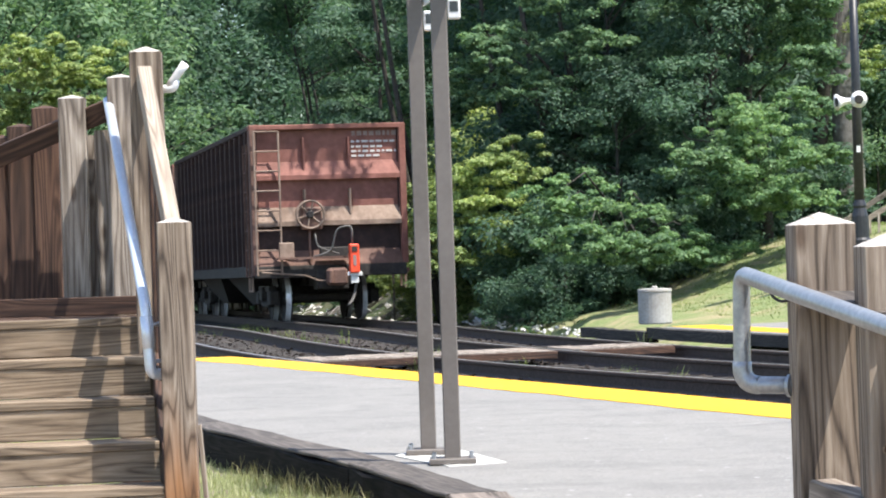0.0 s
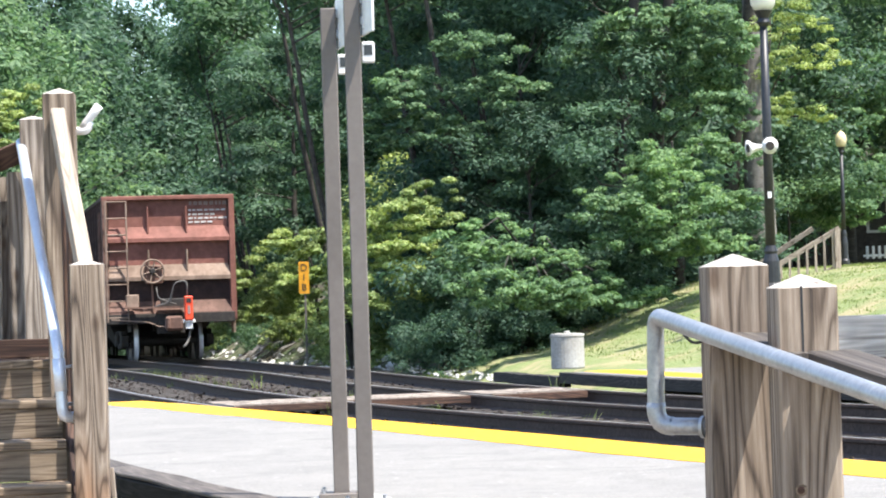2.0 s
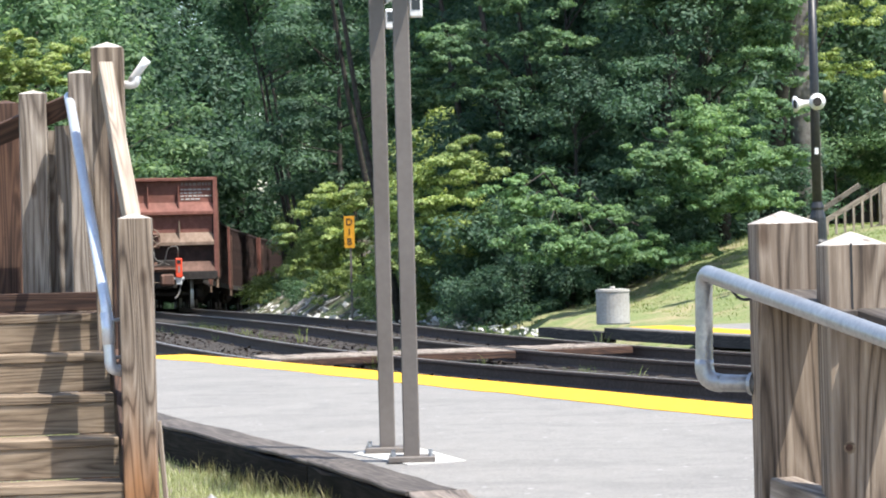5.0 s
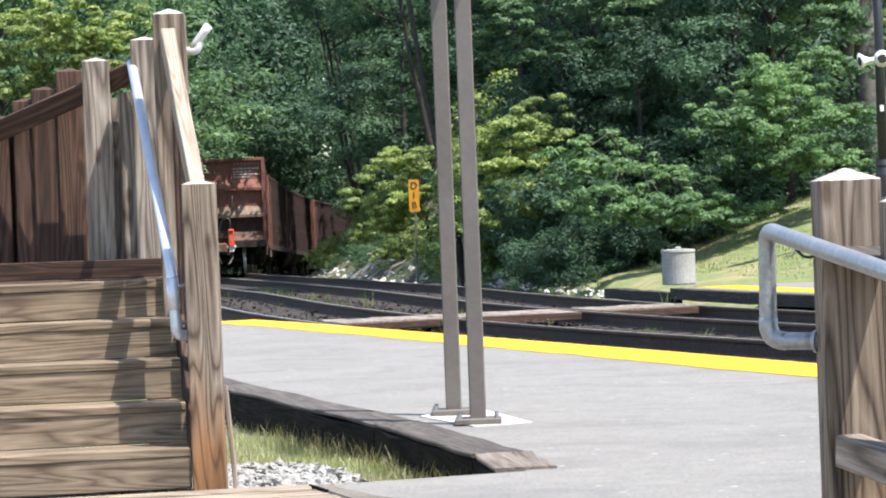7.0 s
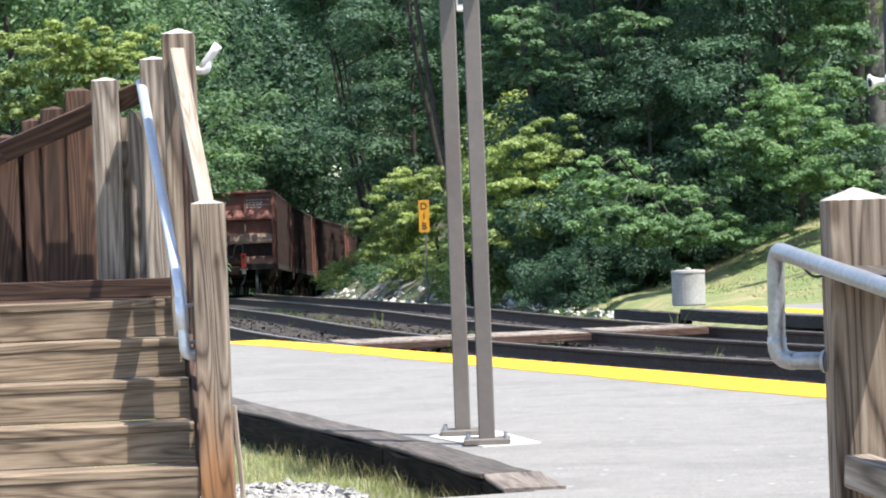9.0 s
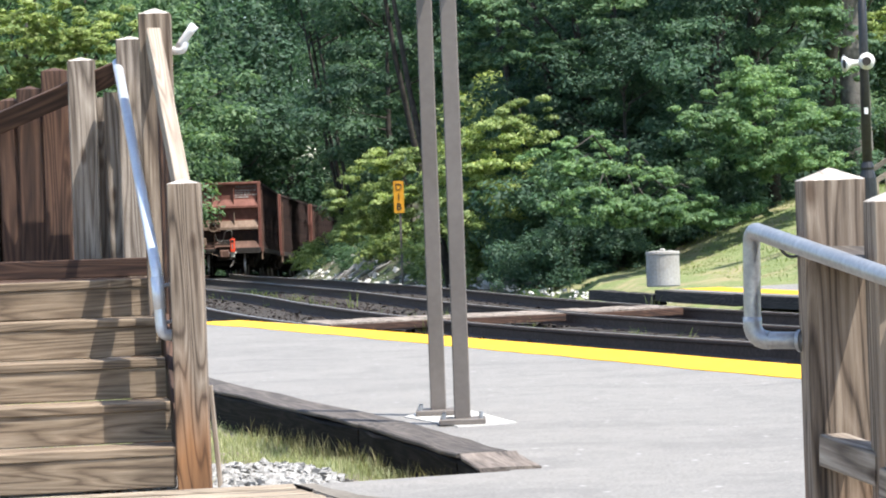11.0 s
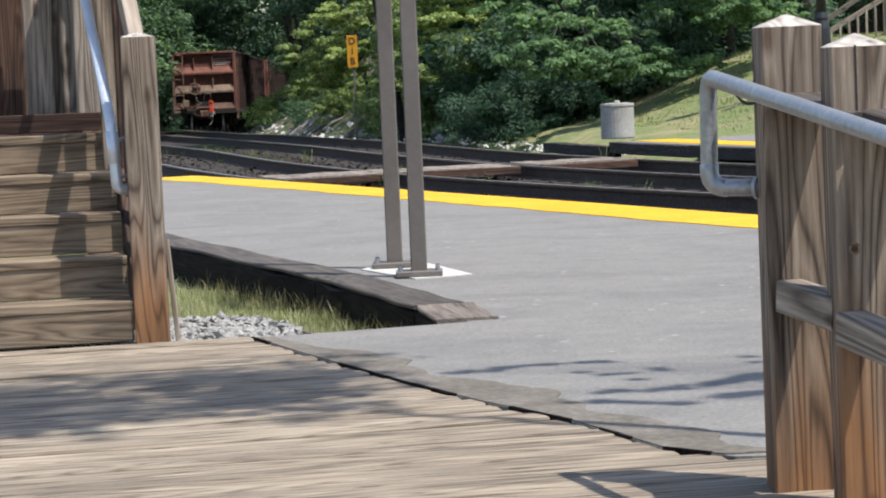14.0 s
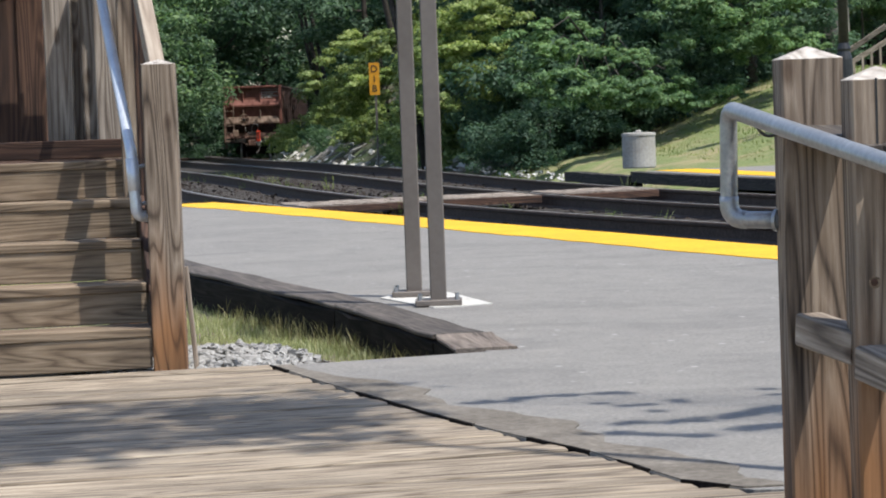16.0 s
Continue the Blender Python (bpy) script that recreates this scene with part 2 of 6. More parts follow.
GREY_SIGN = speckled("sign_back", (0.40, 0.40, 0.38), (0.52, 0.52, 0.50), (0.60, 0.60, 0.58), 20, 3.0, 0.5, 0.1)
HOUSE_WALL = speckled("dark_siding", (0.035, 0.028, 0.024), (0.055, 0.046, 0.040), (0.08, 0.068, 0.06), 8, 1.0, 0.9, 0.2)
LAMP_GLASS = speckled("frosted_globe", (0.74, 0.72, 0.66), (0.80, 0.78, 0.72), (0.84, 0.82, 0.77), 10, 3.0, 0.3, 0.05)
AMBER_GLASS = speckled("amber_globe", (0.60, 0.50, 0.28), (0.68, 0.57, 0.34), (0.74, 0.64, 0.42), 10, 3.0, 0.35, 0.05)
GLASS_DARK = speckled("window_pane", (0.02, 0.022, 0.025), (0.028, 0.03, 0.034), (0.04, 0.042, 0.046), 3, 1.0, 0.12, 0.02)


def leaf_material(name, dark, mid, light, glow):
    m, n, l, b = material(name, 0.62)
    geo = n.new("ShaderNodeNewGeometry")
    col = ramp(n, l, geo.outputs["Random Per Island"], [(0.0, dark), (0.55, mid), (1.0, light)])
    v = coords(n, l, (1, 1, 1), True)
    col = mixed(n, l, 0.75, col, ramp(n, l, noise_tex(n, l, v, 0.55, 3), [(0.35, (0.62, 0.66, 0.68)), (0.65, (1.25, 1.2, 1.0))]), "MULTIPLY")
    l.new(col, b.inputs["Base Color"])
    b.inputs["Specular IOR Level"].default_value = 0.4
    tr = n.new("ShaderNodeBsdfTranslucent")
    l.new(mixed(n, l, 1.0, col, glow, "MULTIPLY"), tr.inputs["Color"])
    mx = n.new("ShaderNodeMixShader")
    mx.inputs[0].default_value = 0.42
    l.new(b.outputs[0], mx.inputs[1])
    l.new(tr.outputs[0], mx.inputs[2])
    l.new(mx.outputs[0], n["Material Output"].inputs["Surface"])
    return m


# One green in steps: darker copies for shaded foliage, brighter ones for sunlit boughs.
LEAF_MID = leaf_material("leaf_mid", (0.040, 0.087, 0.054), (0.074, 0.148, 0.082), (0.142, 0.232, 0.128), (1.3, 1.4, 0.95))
LEAF_SHADED = leaf_material("leaf_shaded", (0.039, 0.085, 0.060), (0.068, 0.132, 0.088), (0.114, 0.194, 0.126), (1.3, 1.4, 1.0))
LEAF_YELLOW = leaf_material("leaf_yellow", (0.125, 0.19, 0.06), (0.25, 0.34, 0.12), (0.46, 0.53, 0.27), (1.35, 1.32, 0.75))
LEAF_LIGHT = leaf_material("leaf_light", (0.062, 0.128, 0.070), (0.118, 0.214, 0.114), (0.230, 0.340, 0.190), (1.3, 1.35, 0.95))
LEAF_SUNLIT = leaf_material("leaf_sunlit", (0.072, 0.145, 0.070), (0.137, 0.246, 0.116), (0.262, 0.380, 0.197), (1.35, 1.4, 0.9))
LEAF_DRY = leaf_material("leaf_dry", (0.16, 0.15, 0.07), (0.28, 0.26, 0.13), (0.42, 0.38, 0.23), (1.2, 1.2, 0.8))
BLADE = leaf_material("grass_blade", (0.14, 0.185, 0.06), (0.22, 0.265, 0.095), (0.33, 0.36, 0.165), (1.2, 1.4, 0.7))
BED_GRASS = leaf_material("bed_grass", (0.25, 0.29, 0.13), (0.43, 0.45, 0.24), (0.66, 0.65, 0.46), (1.2, 1.3, 0.7))
BARK = wood("bark", (0.022, 0.019, 0.016), (0.045, 0.039, 0.034), (0.085, 0.076, 0.068), grain=0.25, tint=0.5, figure=0.1)

GREY_BARK = speckled("grey_bark", (0.11, 0.100, 0.092), (0.175, 0.162, 0.150), (0.26, 0.243, 0.226), 7, 1.4, 0.95, 0.7, 0, 0.03, (0.6, 0.58, 0.56))
WOOD_BLEACH = wood("wood_bleached", (0.17, 0.158, 0.145), (0.31, 0.295, 0.275), (0.45, 0.43, 0.405), figure=0.2, tint=0.4)
# Pale end grain of post heads, with the sunlight on top put into the colour.
WOOD_END = wood("sunlit_end_grain", (0.22, 0.195, 0.17), (0.42, 0.385, 0.35), (0.60, 0.565, 0.525), grain=0.6, figure=0.25, tint=0.4)


def ground_material():
    """Lawn, woodland litter and bare soil by where they lie."""
    m, n, l, b = material("ground", 0.95)
    v = coords(n, l, (1, 1, 1), False)
    fine = noise_tex(n, l, v, 14, 5, 0.75)
    lawn = ramp(n, l, fine, [(0.3, (0.10, 0.135, 0.045)), (0.5, (0.165, 0.205, 0.072)), (0.72, (0.25, 0.27, 0.115))])
    dry = noise_tex(n, l, v, 0.9, 4, 0.65)
    lawn = mixed(n, l, ramp(n, l, dry, [(0.46, (0, 0, 0)), (0.64, (0.85, 0.85, 0.85))]), lawn, (0.32, 0.265, 0.15))
    at = n.new("ShaderNodeAttribute")
    at.attribute_name = "litter"
    litter = ramp(n, l, fine, [(0.3, (0.045, 0.036, 0.024)), (0.5, (0.10, 0.082, 0.056)), (0.75, (0.20, 0.17, 0.125))])
    moss = noise_tex(n, l, v, 0.7, 4, 0.7)
    litter = mixed(n, l, ramp(n, l, moss, [(0.5, (0, 0, 0)), (0.62, (0.8, 0.8, 0.8))]), litter, (0.055, 0.085, 0.028))
    col = mixed(n, l, at.outputs["Fac"], lawn, litter)
    l.new(col, b.inputs["Base Color"])
    relief(n, l, b, fine, 0.6, 0.05)
    return m


GROUND = ground_material()


def bank_material():
    """Dry soil with roots, leaf litter and creeping green."""
    m, n, l, b = material("bank_soil", 0.95)
    v = coords(n, l, (1, 1, 1), False)
    fine = noise_tex(n, l, v, 7, 6, 0.75, 0.4)
    col = ramp(n, l, fine, [(0.3, (0.045, 0.036, 0.026)), (0.5, (0.115, 0.092, 0.066)), (0.72, (0.30, 0.26, 0.20))])
    green = noise_tex(n, l, v, 0.9, 5, 0.7, 0.5)
    col = mixed(n, l, ramp(n, l, green, [(0.42, (0, 0, 0)), (0.55, (0.9, 0.9, 0.9))]), col, ramp(n, l, fine, [(0.3, (0.03, 0.05, 0.016)), (0.7, (0.10, 0.15, 0.045))]))
    l.new(col, b.inputs["Base Color"])
    relief(n, l, b, fine, 0.8, 0.12)
    return m


BANK = bank_material()


# ================= mesh helpers =================
def wm(ob):
    return (wm(ob.parent) @ ob.matrix_basis) if ob.parent else ob.matrix_basis.copy()


def finish(bm, name, mat, smooth=False):
    me = bpy.data.meshes.new(name)
    bm.normal_update()
    bm.to_mesh(me)
    bm.free()
    me.materials.append(mat)
    if smooth:
        me.polygons.foreach_set("use_smooth", [True] * len(me.polygons))
    return me


def part(name, bm, mat, parent, label="", m=None, smooth=False):
    """One mesh under a thing or part; m is its pose in the parent's space."""
    me = bm if isinstance(bm, bpy.types.Mesh) else finish(bm, name, mat, smooth)
    ob = new(name, me)
    ob.parent = parent
    if m is not None:
        ob.matrix_basis = m
    if label:
        ob["label"] = label
    return ob


def thing(name, label, category, m=None, group="", kind=""):
    ob = new(name)
    ob.empty_display_size = 0.1
    if m is not None:
        ob.matrix_basis = m
    return tagged(ob, label, category, group, kind)


def solid(name, bm, mat, label, category="", group="", kind="", m=None, smooth=False):
    ob = new(name, bm if isinstance(bm, bpy.types.Mesh) else finish(bm, name, mat, smooth))
    if m is not None:
        ob.matrix_basis = m
    return tagged(ob, label, category, group, kind)


def box(bm, c, s, m=None, bevel=0.0, seg=1):
    """A box of size s about c; m turns it afterwards."""
    r = bmesh.ops.create_cube(bm, size=1.0)
    vs = r["verts"]
    t = Matrix.Translation(c) @ Matrix.Diagonal((*s, 1))
    bmesh.ops.transform(bm, matrix=(m @ t) if m is not None else t, verts=vs)
    if bevel > 0:
        es = list({e for v in vs for e in v.link_edges})
        bmesh.ops.bevel(bm, geom=es, offset=bevel, segments=seg, affect="EDGES", profile=0.5)
    return vs


def boxes(*items, bevel=0.0):
    bm = bmesh.new()
    for c, s in items:
        box(bm, c, s, None, bevel)
    return bm


def tube(bm, pts, r, sides=10, caps=True, radii=None):
    """A round bar along points."""
    pts = [Vector(p) for p in pts]
    rings = []
    side = None
    for i, p in enumerate(pts):
        d = (pts[min(i + 1, len(pts) - 1)] - pts[max(i - 1, 0)]).normalized()
        if side is None:
            side = d.cross(Vector((0.31, 0.17, 0.93)))
            if side.length < 0.1:
                side = d.cross(Vector((1, 0, 0)))
        side = (side - d * side.dot(d)).normalized()
        up = d.cross(side)
        rr = radii[i] if radii else r
        rings.append([bm.verts.new(p + (side * math.cos(a) + up * math.sin(a)) * rr) for a in [2 * math.pi * k / sides for k in range(sides)]])
    for a, b in zip(rings, rings[1:]):
        for k in range(sides):
            bm.faces.new((a[k], a[(k + 1) % sides], b[(k + 1) % sides], b[k]))
    if caps:
        bm.faces.new(rings[0][::-1])
        bm.faces.new(rings[-1])
    return bm


def bend(points, radius, n=6):
    """The points of a bent bar: corners rounded off."""
    pts = [Vector(p) for p in points]
    out = [pts[0]]
    for a, b, c in zip(pts, pts[1:], pts[2:]):
        d1, d2 = (a - b).normalized(), (c - b).normalized()
        p, q = b + d1 * radius, b + d2 * radius
        for k in range(n + 1):
            t = k / n
            out.append(p * (1 - t) ** 2 + b * 2 * t * (1 - t) + q * t * t)
    out.append(pts[-1])
    return out


def lathe(bm, profile, sides=20):
    """A turned body from (radius, height) pairs."""
    rings = [[bm.verts.new((r * math.cos(2 * math.pi * k / sides), r * math.sin(2 * math.pi * k / sides), z)) for k in range(sides)] for r, z in profile]
    for a, b in zip(rings, rings[1:]):
        for k in range(sides):
            bm.faces.new((a[k], a[(k + 1) % sides], b[(k + 1) % sides], b[k]))
    bm.faces.new(rings[0][::-1])
    bm.faces.new(rings[-1])
    return bm


def along(a, b, roll_up=(0, 0, 1)):
    """The pose at a whose x axis points to b, with z as near to roll_up as can be."""
    a, b = Vector(a), Vector(b)
    x = (b - a).normalized()
    y = Vector(roll_up).cross(x).normalized()
    z = x.cross(y)
    m = Matrix((x, y, z)).transposed().to_4x4()
    m.translation = a
    return m


def plank_mesh(length, width, thick, bevel=0.004, wear=0.0, seed=0, cuts=1):
    """A sawn board from x = 0 to length, centred on the x axis: width in y, thickness in z."""
    bm = bmesh.new()
    rnd = random.Random(seed)
    xs = [length * i / cuts for i in range(cuts + 1)]
    rings = []
    for x in xs:
        w, t = width / 2, thick / 2
        b = bevel
        o = [rnd.uniform(-wear, wear) for _ in range(2)]
        ring = [(-w + b, -t), (w - b, -t), (w, -t + b), (w, t - b), (w - b, t), (-w + b, t), (-w, t - b), (-w, -t + b)]
        rings.append([bm.verts.new((x, y + o[0], z + o[1])) for y, z in ring])
    for a, c in zip(rings, rings[1:]):
        for k in range(8):
            bm.faces.new((a[k], a[(k + 1) % 8], c[(k + 1) % 8], c[k]))
    bm.faces.new(rings[0][::-1])
    bm.faces.new(rings[-1])
    return bm


def plank(name, a, b, width, thick, mat, parent, up=(0, 0, 1), label="", wear=0.0, seed=0, cuts=1, bevel=0.004):
    """A board from a to b under a parent that stands at the origin of the world's axes."""
    length = (Vector(b) - Vector(a)).length
    return part(name, plank_mesh(length, width, thick, bevel, wear, seed, cuts), mat, parent, label, along(a, b, up))


def post_mesh(height, w, peak=0.03, bevel=0.006, seed=0):
    """A square timber post with a pyramid head, its length along the local x axis."""
    bm = bmesh.new()
    rnd = random.Random(seed)
    h = w / 2
    b = bevel

    def ring(x, k):
        q = [(-h + b, -h), (h - b, -h), (h, -h + b), (h, h - b), (h - b, h), (-h + b, h), (-h, h - b), (-h, -h + b)]
        return [bm.verts.new((x, y * k, z * k)) for y, z in q]
    rs = [ring(0, 1), ring(height * 0.33, 1 + rnd.uniform(-0.01, 0.01)), ring(height * 0.66, 1 + rnd.uniform(-0.01, 0.01)), ring(height - peak, 1), ring(height - peak * 0.93, 0.965), ring(height - peak * 0.12, 0.16)]
    top = bm.verts.new((height, 0, 0))
    for a, c in zip(rs, rs[1:]):
        for k in range(8):
            bm.faces.new((a[k], a[(k + 1) % 8], c[(k + 1) % 8], c[k]))
    bm.faces.new(rs[0][::-1])
    for k in range(8):
        bm.faces.new((rs[-1][k], rs[-1][(k + 1) % 8], top))
    return bm


def post(name, x, y, z0, z1, w, mat, parent, turn=0.0, peak=0.03, label="", seed=0):
    m = Matrix.Translation((x, y, z0)) @ Matrix.Rotation(radians(turn), 4, "Z") @ Matrix.Rotation(radians(-90), 4, "Y")
    ob = part(name, post_mesh(z1 - z0, w, peak, seed=seed), mat, parent, label, m)
    if mat in (WOOD_POST, WOOD_GREY):
        # weathered end grain on the pyramid head, made paler for the sun on it
        ob.data.materials.append(WOOD_END)
        for f in ob.data.polygons:
            if f.center.x > z1 - z0 - peak * 0.97:
                f.material_index = 1
    return ob


# ================= the line of the railway =================
EDGE_A, EDGE_DIR = Vector((2.07, 17.87)), Vector((-0.417, 0.909))      # platform edge beside the near track
EDGE_N = Vector((0.909, 0.417))
FAR = [(25.5, -20.8), (15.9, -0.5), (11.1, 10.0), (6.5, 20.0), (2.95, 28.0), (0.42, 36.0), (-1.64, 45.0), (-4.12, 55.5), (-6.1, 65.0), (-8.6, 80.0), (-10.2, 95.0), (-10.9, 111.0), (-11.1, 122.5), (-10.8, 134.0), (-9.6, 150.0), (-6.5, 172.0), (-1.0, 196.0), (8.0, 225.0)]


def spline(pts, n=14):
    out = []
    P = [Vector(p) for p in pts]
    for i in range(len(P) - 1):
        p0, p1, p2, p3 = P[max(i - 1, 0)], P[i], P[i + 1], P[min(i + 2, len(P) - 1)]
        for k in range(n):
            t = k / n
            out.append(0.5 * (2 * p1 + (p2 - p0) * t + (2 * p0 - 5 * p1 + 4 * p2 - p3) * t * t + (3 * p1 - p0 - 3 * p2 + p3) * t ** 3))
    out.append(P[-1])
    return out


FAR_LINE = spline(FAR)
for _ in range(12):
    FAR_LINE = [FAR_LINE[0]] + [(a + b * 2 + c) / 4 for a, b, c in zip(FAR_LINE, FAR_LINE[1:], FAR_LINE[2:])] + [FAR_LINE[-1]]
FAR_S = [0.0]
for _a, _b in zip(FAR_LINE, FAR_LINE[1:]):
    FAR_S.append(FAR_S[-1] + (_b - _a).length)


FAR_S, FAR_X, FAR_Y = np.array(FAR_S), np.array([p.x for p in FAR_LINE]), np.array([p.y for p in FAR_LINE])
STEP_S = 0.1
_even = np.arange(0.0, FAR_S[-1], STEP_S)
EVEN = [Vector((float(a), float(b))) for a, b in zip(np.interp(_even, FAR_S, FAR_X), np.interp(_even, FAR_S, FAR_Y))]


def grade(y):
    """Height of the rail head along the line."""
    return float(np.interp(y, [0, 45, 56, 66, 80, 95, 111, 123, 135, 170, 230], [-0.10, -0.12, -0.18, -0.29, -0.47, -0.73, -1.10, -1.42, -1.76, -2.7, -4.1]))


def on_line(s):
    """Point and heading of the far track's centre at the length s."""
    k = min(max(s / STEP_S, 0.0), len(EVEN) - 1.001)
    i = int(k)
    return EVEN[i].lerp(EVEN[i + 1], k - i)


def s_at_y(y):
    return float(np.interp(y, FAR_Y, FAR_S))


def line_frame(s):
    p = on_line(s)
    d = (on_line(s + 0.6) - on_line(s - 0.6)).normalized()
    return p, d, Vector((d.y, -d.x))


def right_of(x, y):
    """How far a place lies to the right of the far track's centre."""
    s = s_at_y(y)
    for _ in range(3):
        p, d, n = line_frame(s)
        s += (Vector((x, y)) - p).dot(d)
        s = min(max(s, 1.0), FAR_S[-1] - 1.0)
    p, d, n = line_frame(s)
    return (Vector((x, y)) - p).dot(n), p.y


def step(a, b, x):
    t = min(max((x - a) / (b - a), 0.0), 1.0)
    return t * t * (3 - 2 * t)


def ground_z(x, y):
    u, ty = right_of(x, y)
    g = grade(min(max(ty, 0), 230)) if y > 40 else -0.10
    z = -0.42 + (g + 0.10 if y > 50 else 0.0)
    if u > 2.6:
        lawn = 0.36 * step(2.6, 3.4, u) + step(3.2, 9.5, u) * (1.45 if y > 30 else 0.3) + max(0.0, u - 9.5) * 0.03
        bank = step(2.8, 9.0, u) * 3.0 + step(2.7, 4.0, u) * 0.35 + max(0.0, u - 9) * 0.12
        k = step(50, 62, y) * (1 - step(3.0, 8.0, x - max(0.0, y - 62) * 0.12))
        z += lawn * (1 - k) + bank * k
    elif u < -8:
        z += step(8, 40, -u) * 2.2 * step(40, 80, y)
    if y < 26 and u < -2:
        z = min(z, -0.42)
    return z + 0.05 * noise.noise((x * 0.6, y * 0.6, 0.0)) * step(2.8, 4.5, abs(u))


def build_ground():
    bm = bmesh.new()
    def axis(lo, hi, fine_lo, fine_hi, st, grow):
        a = [fine_lo]
        while a[-1] < fine_hi:
            a.append(a[-1] + st)
        d = st
        while a[-1] < hi:
            d *= grow
            a.append(a[-1] + d)
        d = st
        while a[0] > lo:
            d *= grow
            a.insert(0, a[0] - d)
        return a
    xs = axis(-2500, 2500, -16, 22, 0.5, 1.22)
    ys = axis(-2500, 3000, 20, 110, 0.6, 1.22)
    rows = []
    for y in ys:
        line = []
        for x in xs:
            px, py = min(max(x, -60), 80), min(max(y, -20), 240)
            z = ground_z(px, py)
            if 51 < py < 152 and px < 12:
                u = right_of(px, py)[0]
                z -= 0.4 * step(2.0, 2.6, u) * (1 - step(7.0, 8.6, u)) * step(51, 54, py) * (1 - step(148, 152, py))
            line.append(bm.verts.new((x, y, z)))
        rows.append(line)
    for a, b in zip(rows, rows[1:]):
        for i in range(len(xs) - 1):
            bm.faces.new((a[i], a[i + 1], b[i + 1], b[i]))
    ob = solid("ground", bm, GROUND, "grassy and dry sloping ground with bare patches", "ground", kind="structure", smooth=True)
    lay = ob.data.attributes.new("litter", "FLOAT", "POINT")
    vals = []
    for v in ob.data.vertices:
        x, y = v.co.x, v.co.y
        wood_side = step(45.0, 46.4, y - max(0.0, x - 3.0) * 0.9) * (1 - step(7.0, 9.0, x) * (1 - step(66, 72, y)))
        vals.append(max(wood_side, step(24, 28, y) * (1 - step(-6.0, -2.0, x + max(0.0, y - 45) * 0.12))))
    lay.data.foreach_set("value", vals)
    return ob


build_ground()


def ribbon(profile, s0, s1, st, offset=0.0, dz=0.0):
    """A cross-section (across, up) swept along the far track, moved sideways by offset."""
    bm = bmesh.new()
    rings = []
    n = int((s1 - s0) / st)
    for i in range(n + 1):
        s = s0 + (s1 - s0) * i / n
        p, d, nn = line_frame(s)
        c = p + nn * offset
        z = grade(p.y) + dz
        rings.append([bm.verts.new((c.x + nn.x * a, c.y + nn.y * a, z + h)) for a, h in profile])
    for a, b in zip(rings, rings[1:]):
        for k in range(len(profile) - 1):
            bm.faces.new((a[k], a[k + 1], b[k + 1], b[k]))
    return bm


def build_bank():
    """The cutting's bank, one sheet that follows the curve of the track."""
    bm = bmesh.new()
    us = [2.1, 2.5, 2.8, 3.1, 3.4, 3.7, 4.1, 4.6, 5.2, 6.0, 7.0, 8.0, 9.2]
    s0, s1 = s_at_y(50.5), s_at_y(152)
    n = 190
    rows = []
    for i in range(n + 1):
        p, d, nn = line_frame(s0 + (s1 - s0) * i / n)
        row = []
        for u in us:
            x, y = p.x + nn.x * u, p.y + nn.y * u
            lump = noise.noise((x * 0.9, y * 0.9, 5.0)) * 0.13 + noise.noise((x * 2.6, y * 2.6, 2.0)) * 0.07
            row.append(bm.verts.new((x, y, ground_z(x, y) + (0.03 + lump * step(2.5, 3.4, u) if u < 9 else -0.3))))
        rows.append(row)
    for a, b in zip(rows, rows[1:]):
        for k in range(len(us) - 1):
            bm.faces.new((a[k], a[k + 1], b[k + 1], b[k]))
    solid("bank", bm, BANK, "dry overgrown soil bank beside the curving track", "bank", kind="structure", smooth=True)


build_bank()
RAIL_PROFILE = [(-0.07, -0.17), (-0.07, -0.155), (-0.012, -0.13), (-0.010, -0.045), (-0.036, -0.032), (-0.037, -0.008), (-0.030, 0.0), (0.030, 0.0), (0.037, -0.008), (0.036, -0.032), (0.010, -0.045), (0.012, -0.13), (0.07, -0.155), (0.07, -0.17)]
NEAR_OFF = -3.25
S_END = FAR_S[-1] - 2.0


def build_tracks():
    bed = ribbon([(-8.2, -0.55), (-6.2, -0.17), (-1.2, -0.165), (1.7, -0.17), (2.9, -0.36), (3.6, -0.62)], 2.0, S_END, 1.0)
    solid("ballast_bed", bed, BALLAST, "dark oily track ballast between the rails", "ballast", kind="structure")
    for name, off in (("railway_track", 0.0), ("railway_track", NEAR_OFF)):
        tr = thing(name, "rusty steel railway track on dark timber sleepers" if off == 0 else "weed-grown rusty railway track beside the platform", "railway track", kind="structure")
        for side in (-0.755, 0.755):
            part("rail", ribbon(RAIL_PROFILE[:7], 2.0, S_END, 0.8, off + side), RAIL_SIDE, tr)
            part("rail_head", ribbon(RAIL_PROFILE[6:8], 2.0, S_END, 0.8, off + side, 0.001), RAIL_TOP, tr, "worn shiny rail head")
            part("rail", ribbon(RAIL_PROFILE[7:], 2.0, S_END, 0.8, off + side), RAIL_SIDE, tr)
        me = finish(plank_mesh(2.6, 0.22, 0.14, 0.012), "sleeper", WOOD_TAR)
        s = 8.0
        k = 0
        while s < s_at_y(140) and k < 290:
            p, d, n = line_frame(s)
            c = p + n * off
            a = Vector((c.x - n.x * 1.3, c.y - n.y * 1.3, grade(p.y) - 0.225))
            b = Vector((c.x + n.x * 1.3, c.y + n.y * 1.3, grade(p.y) - 0.225))
            part("sleeper", me, None, tr, "", along(a, b))
            s += 0.53
            k += 1


build_tracks()


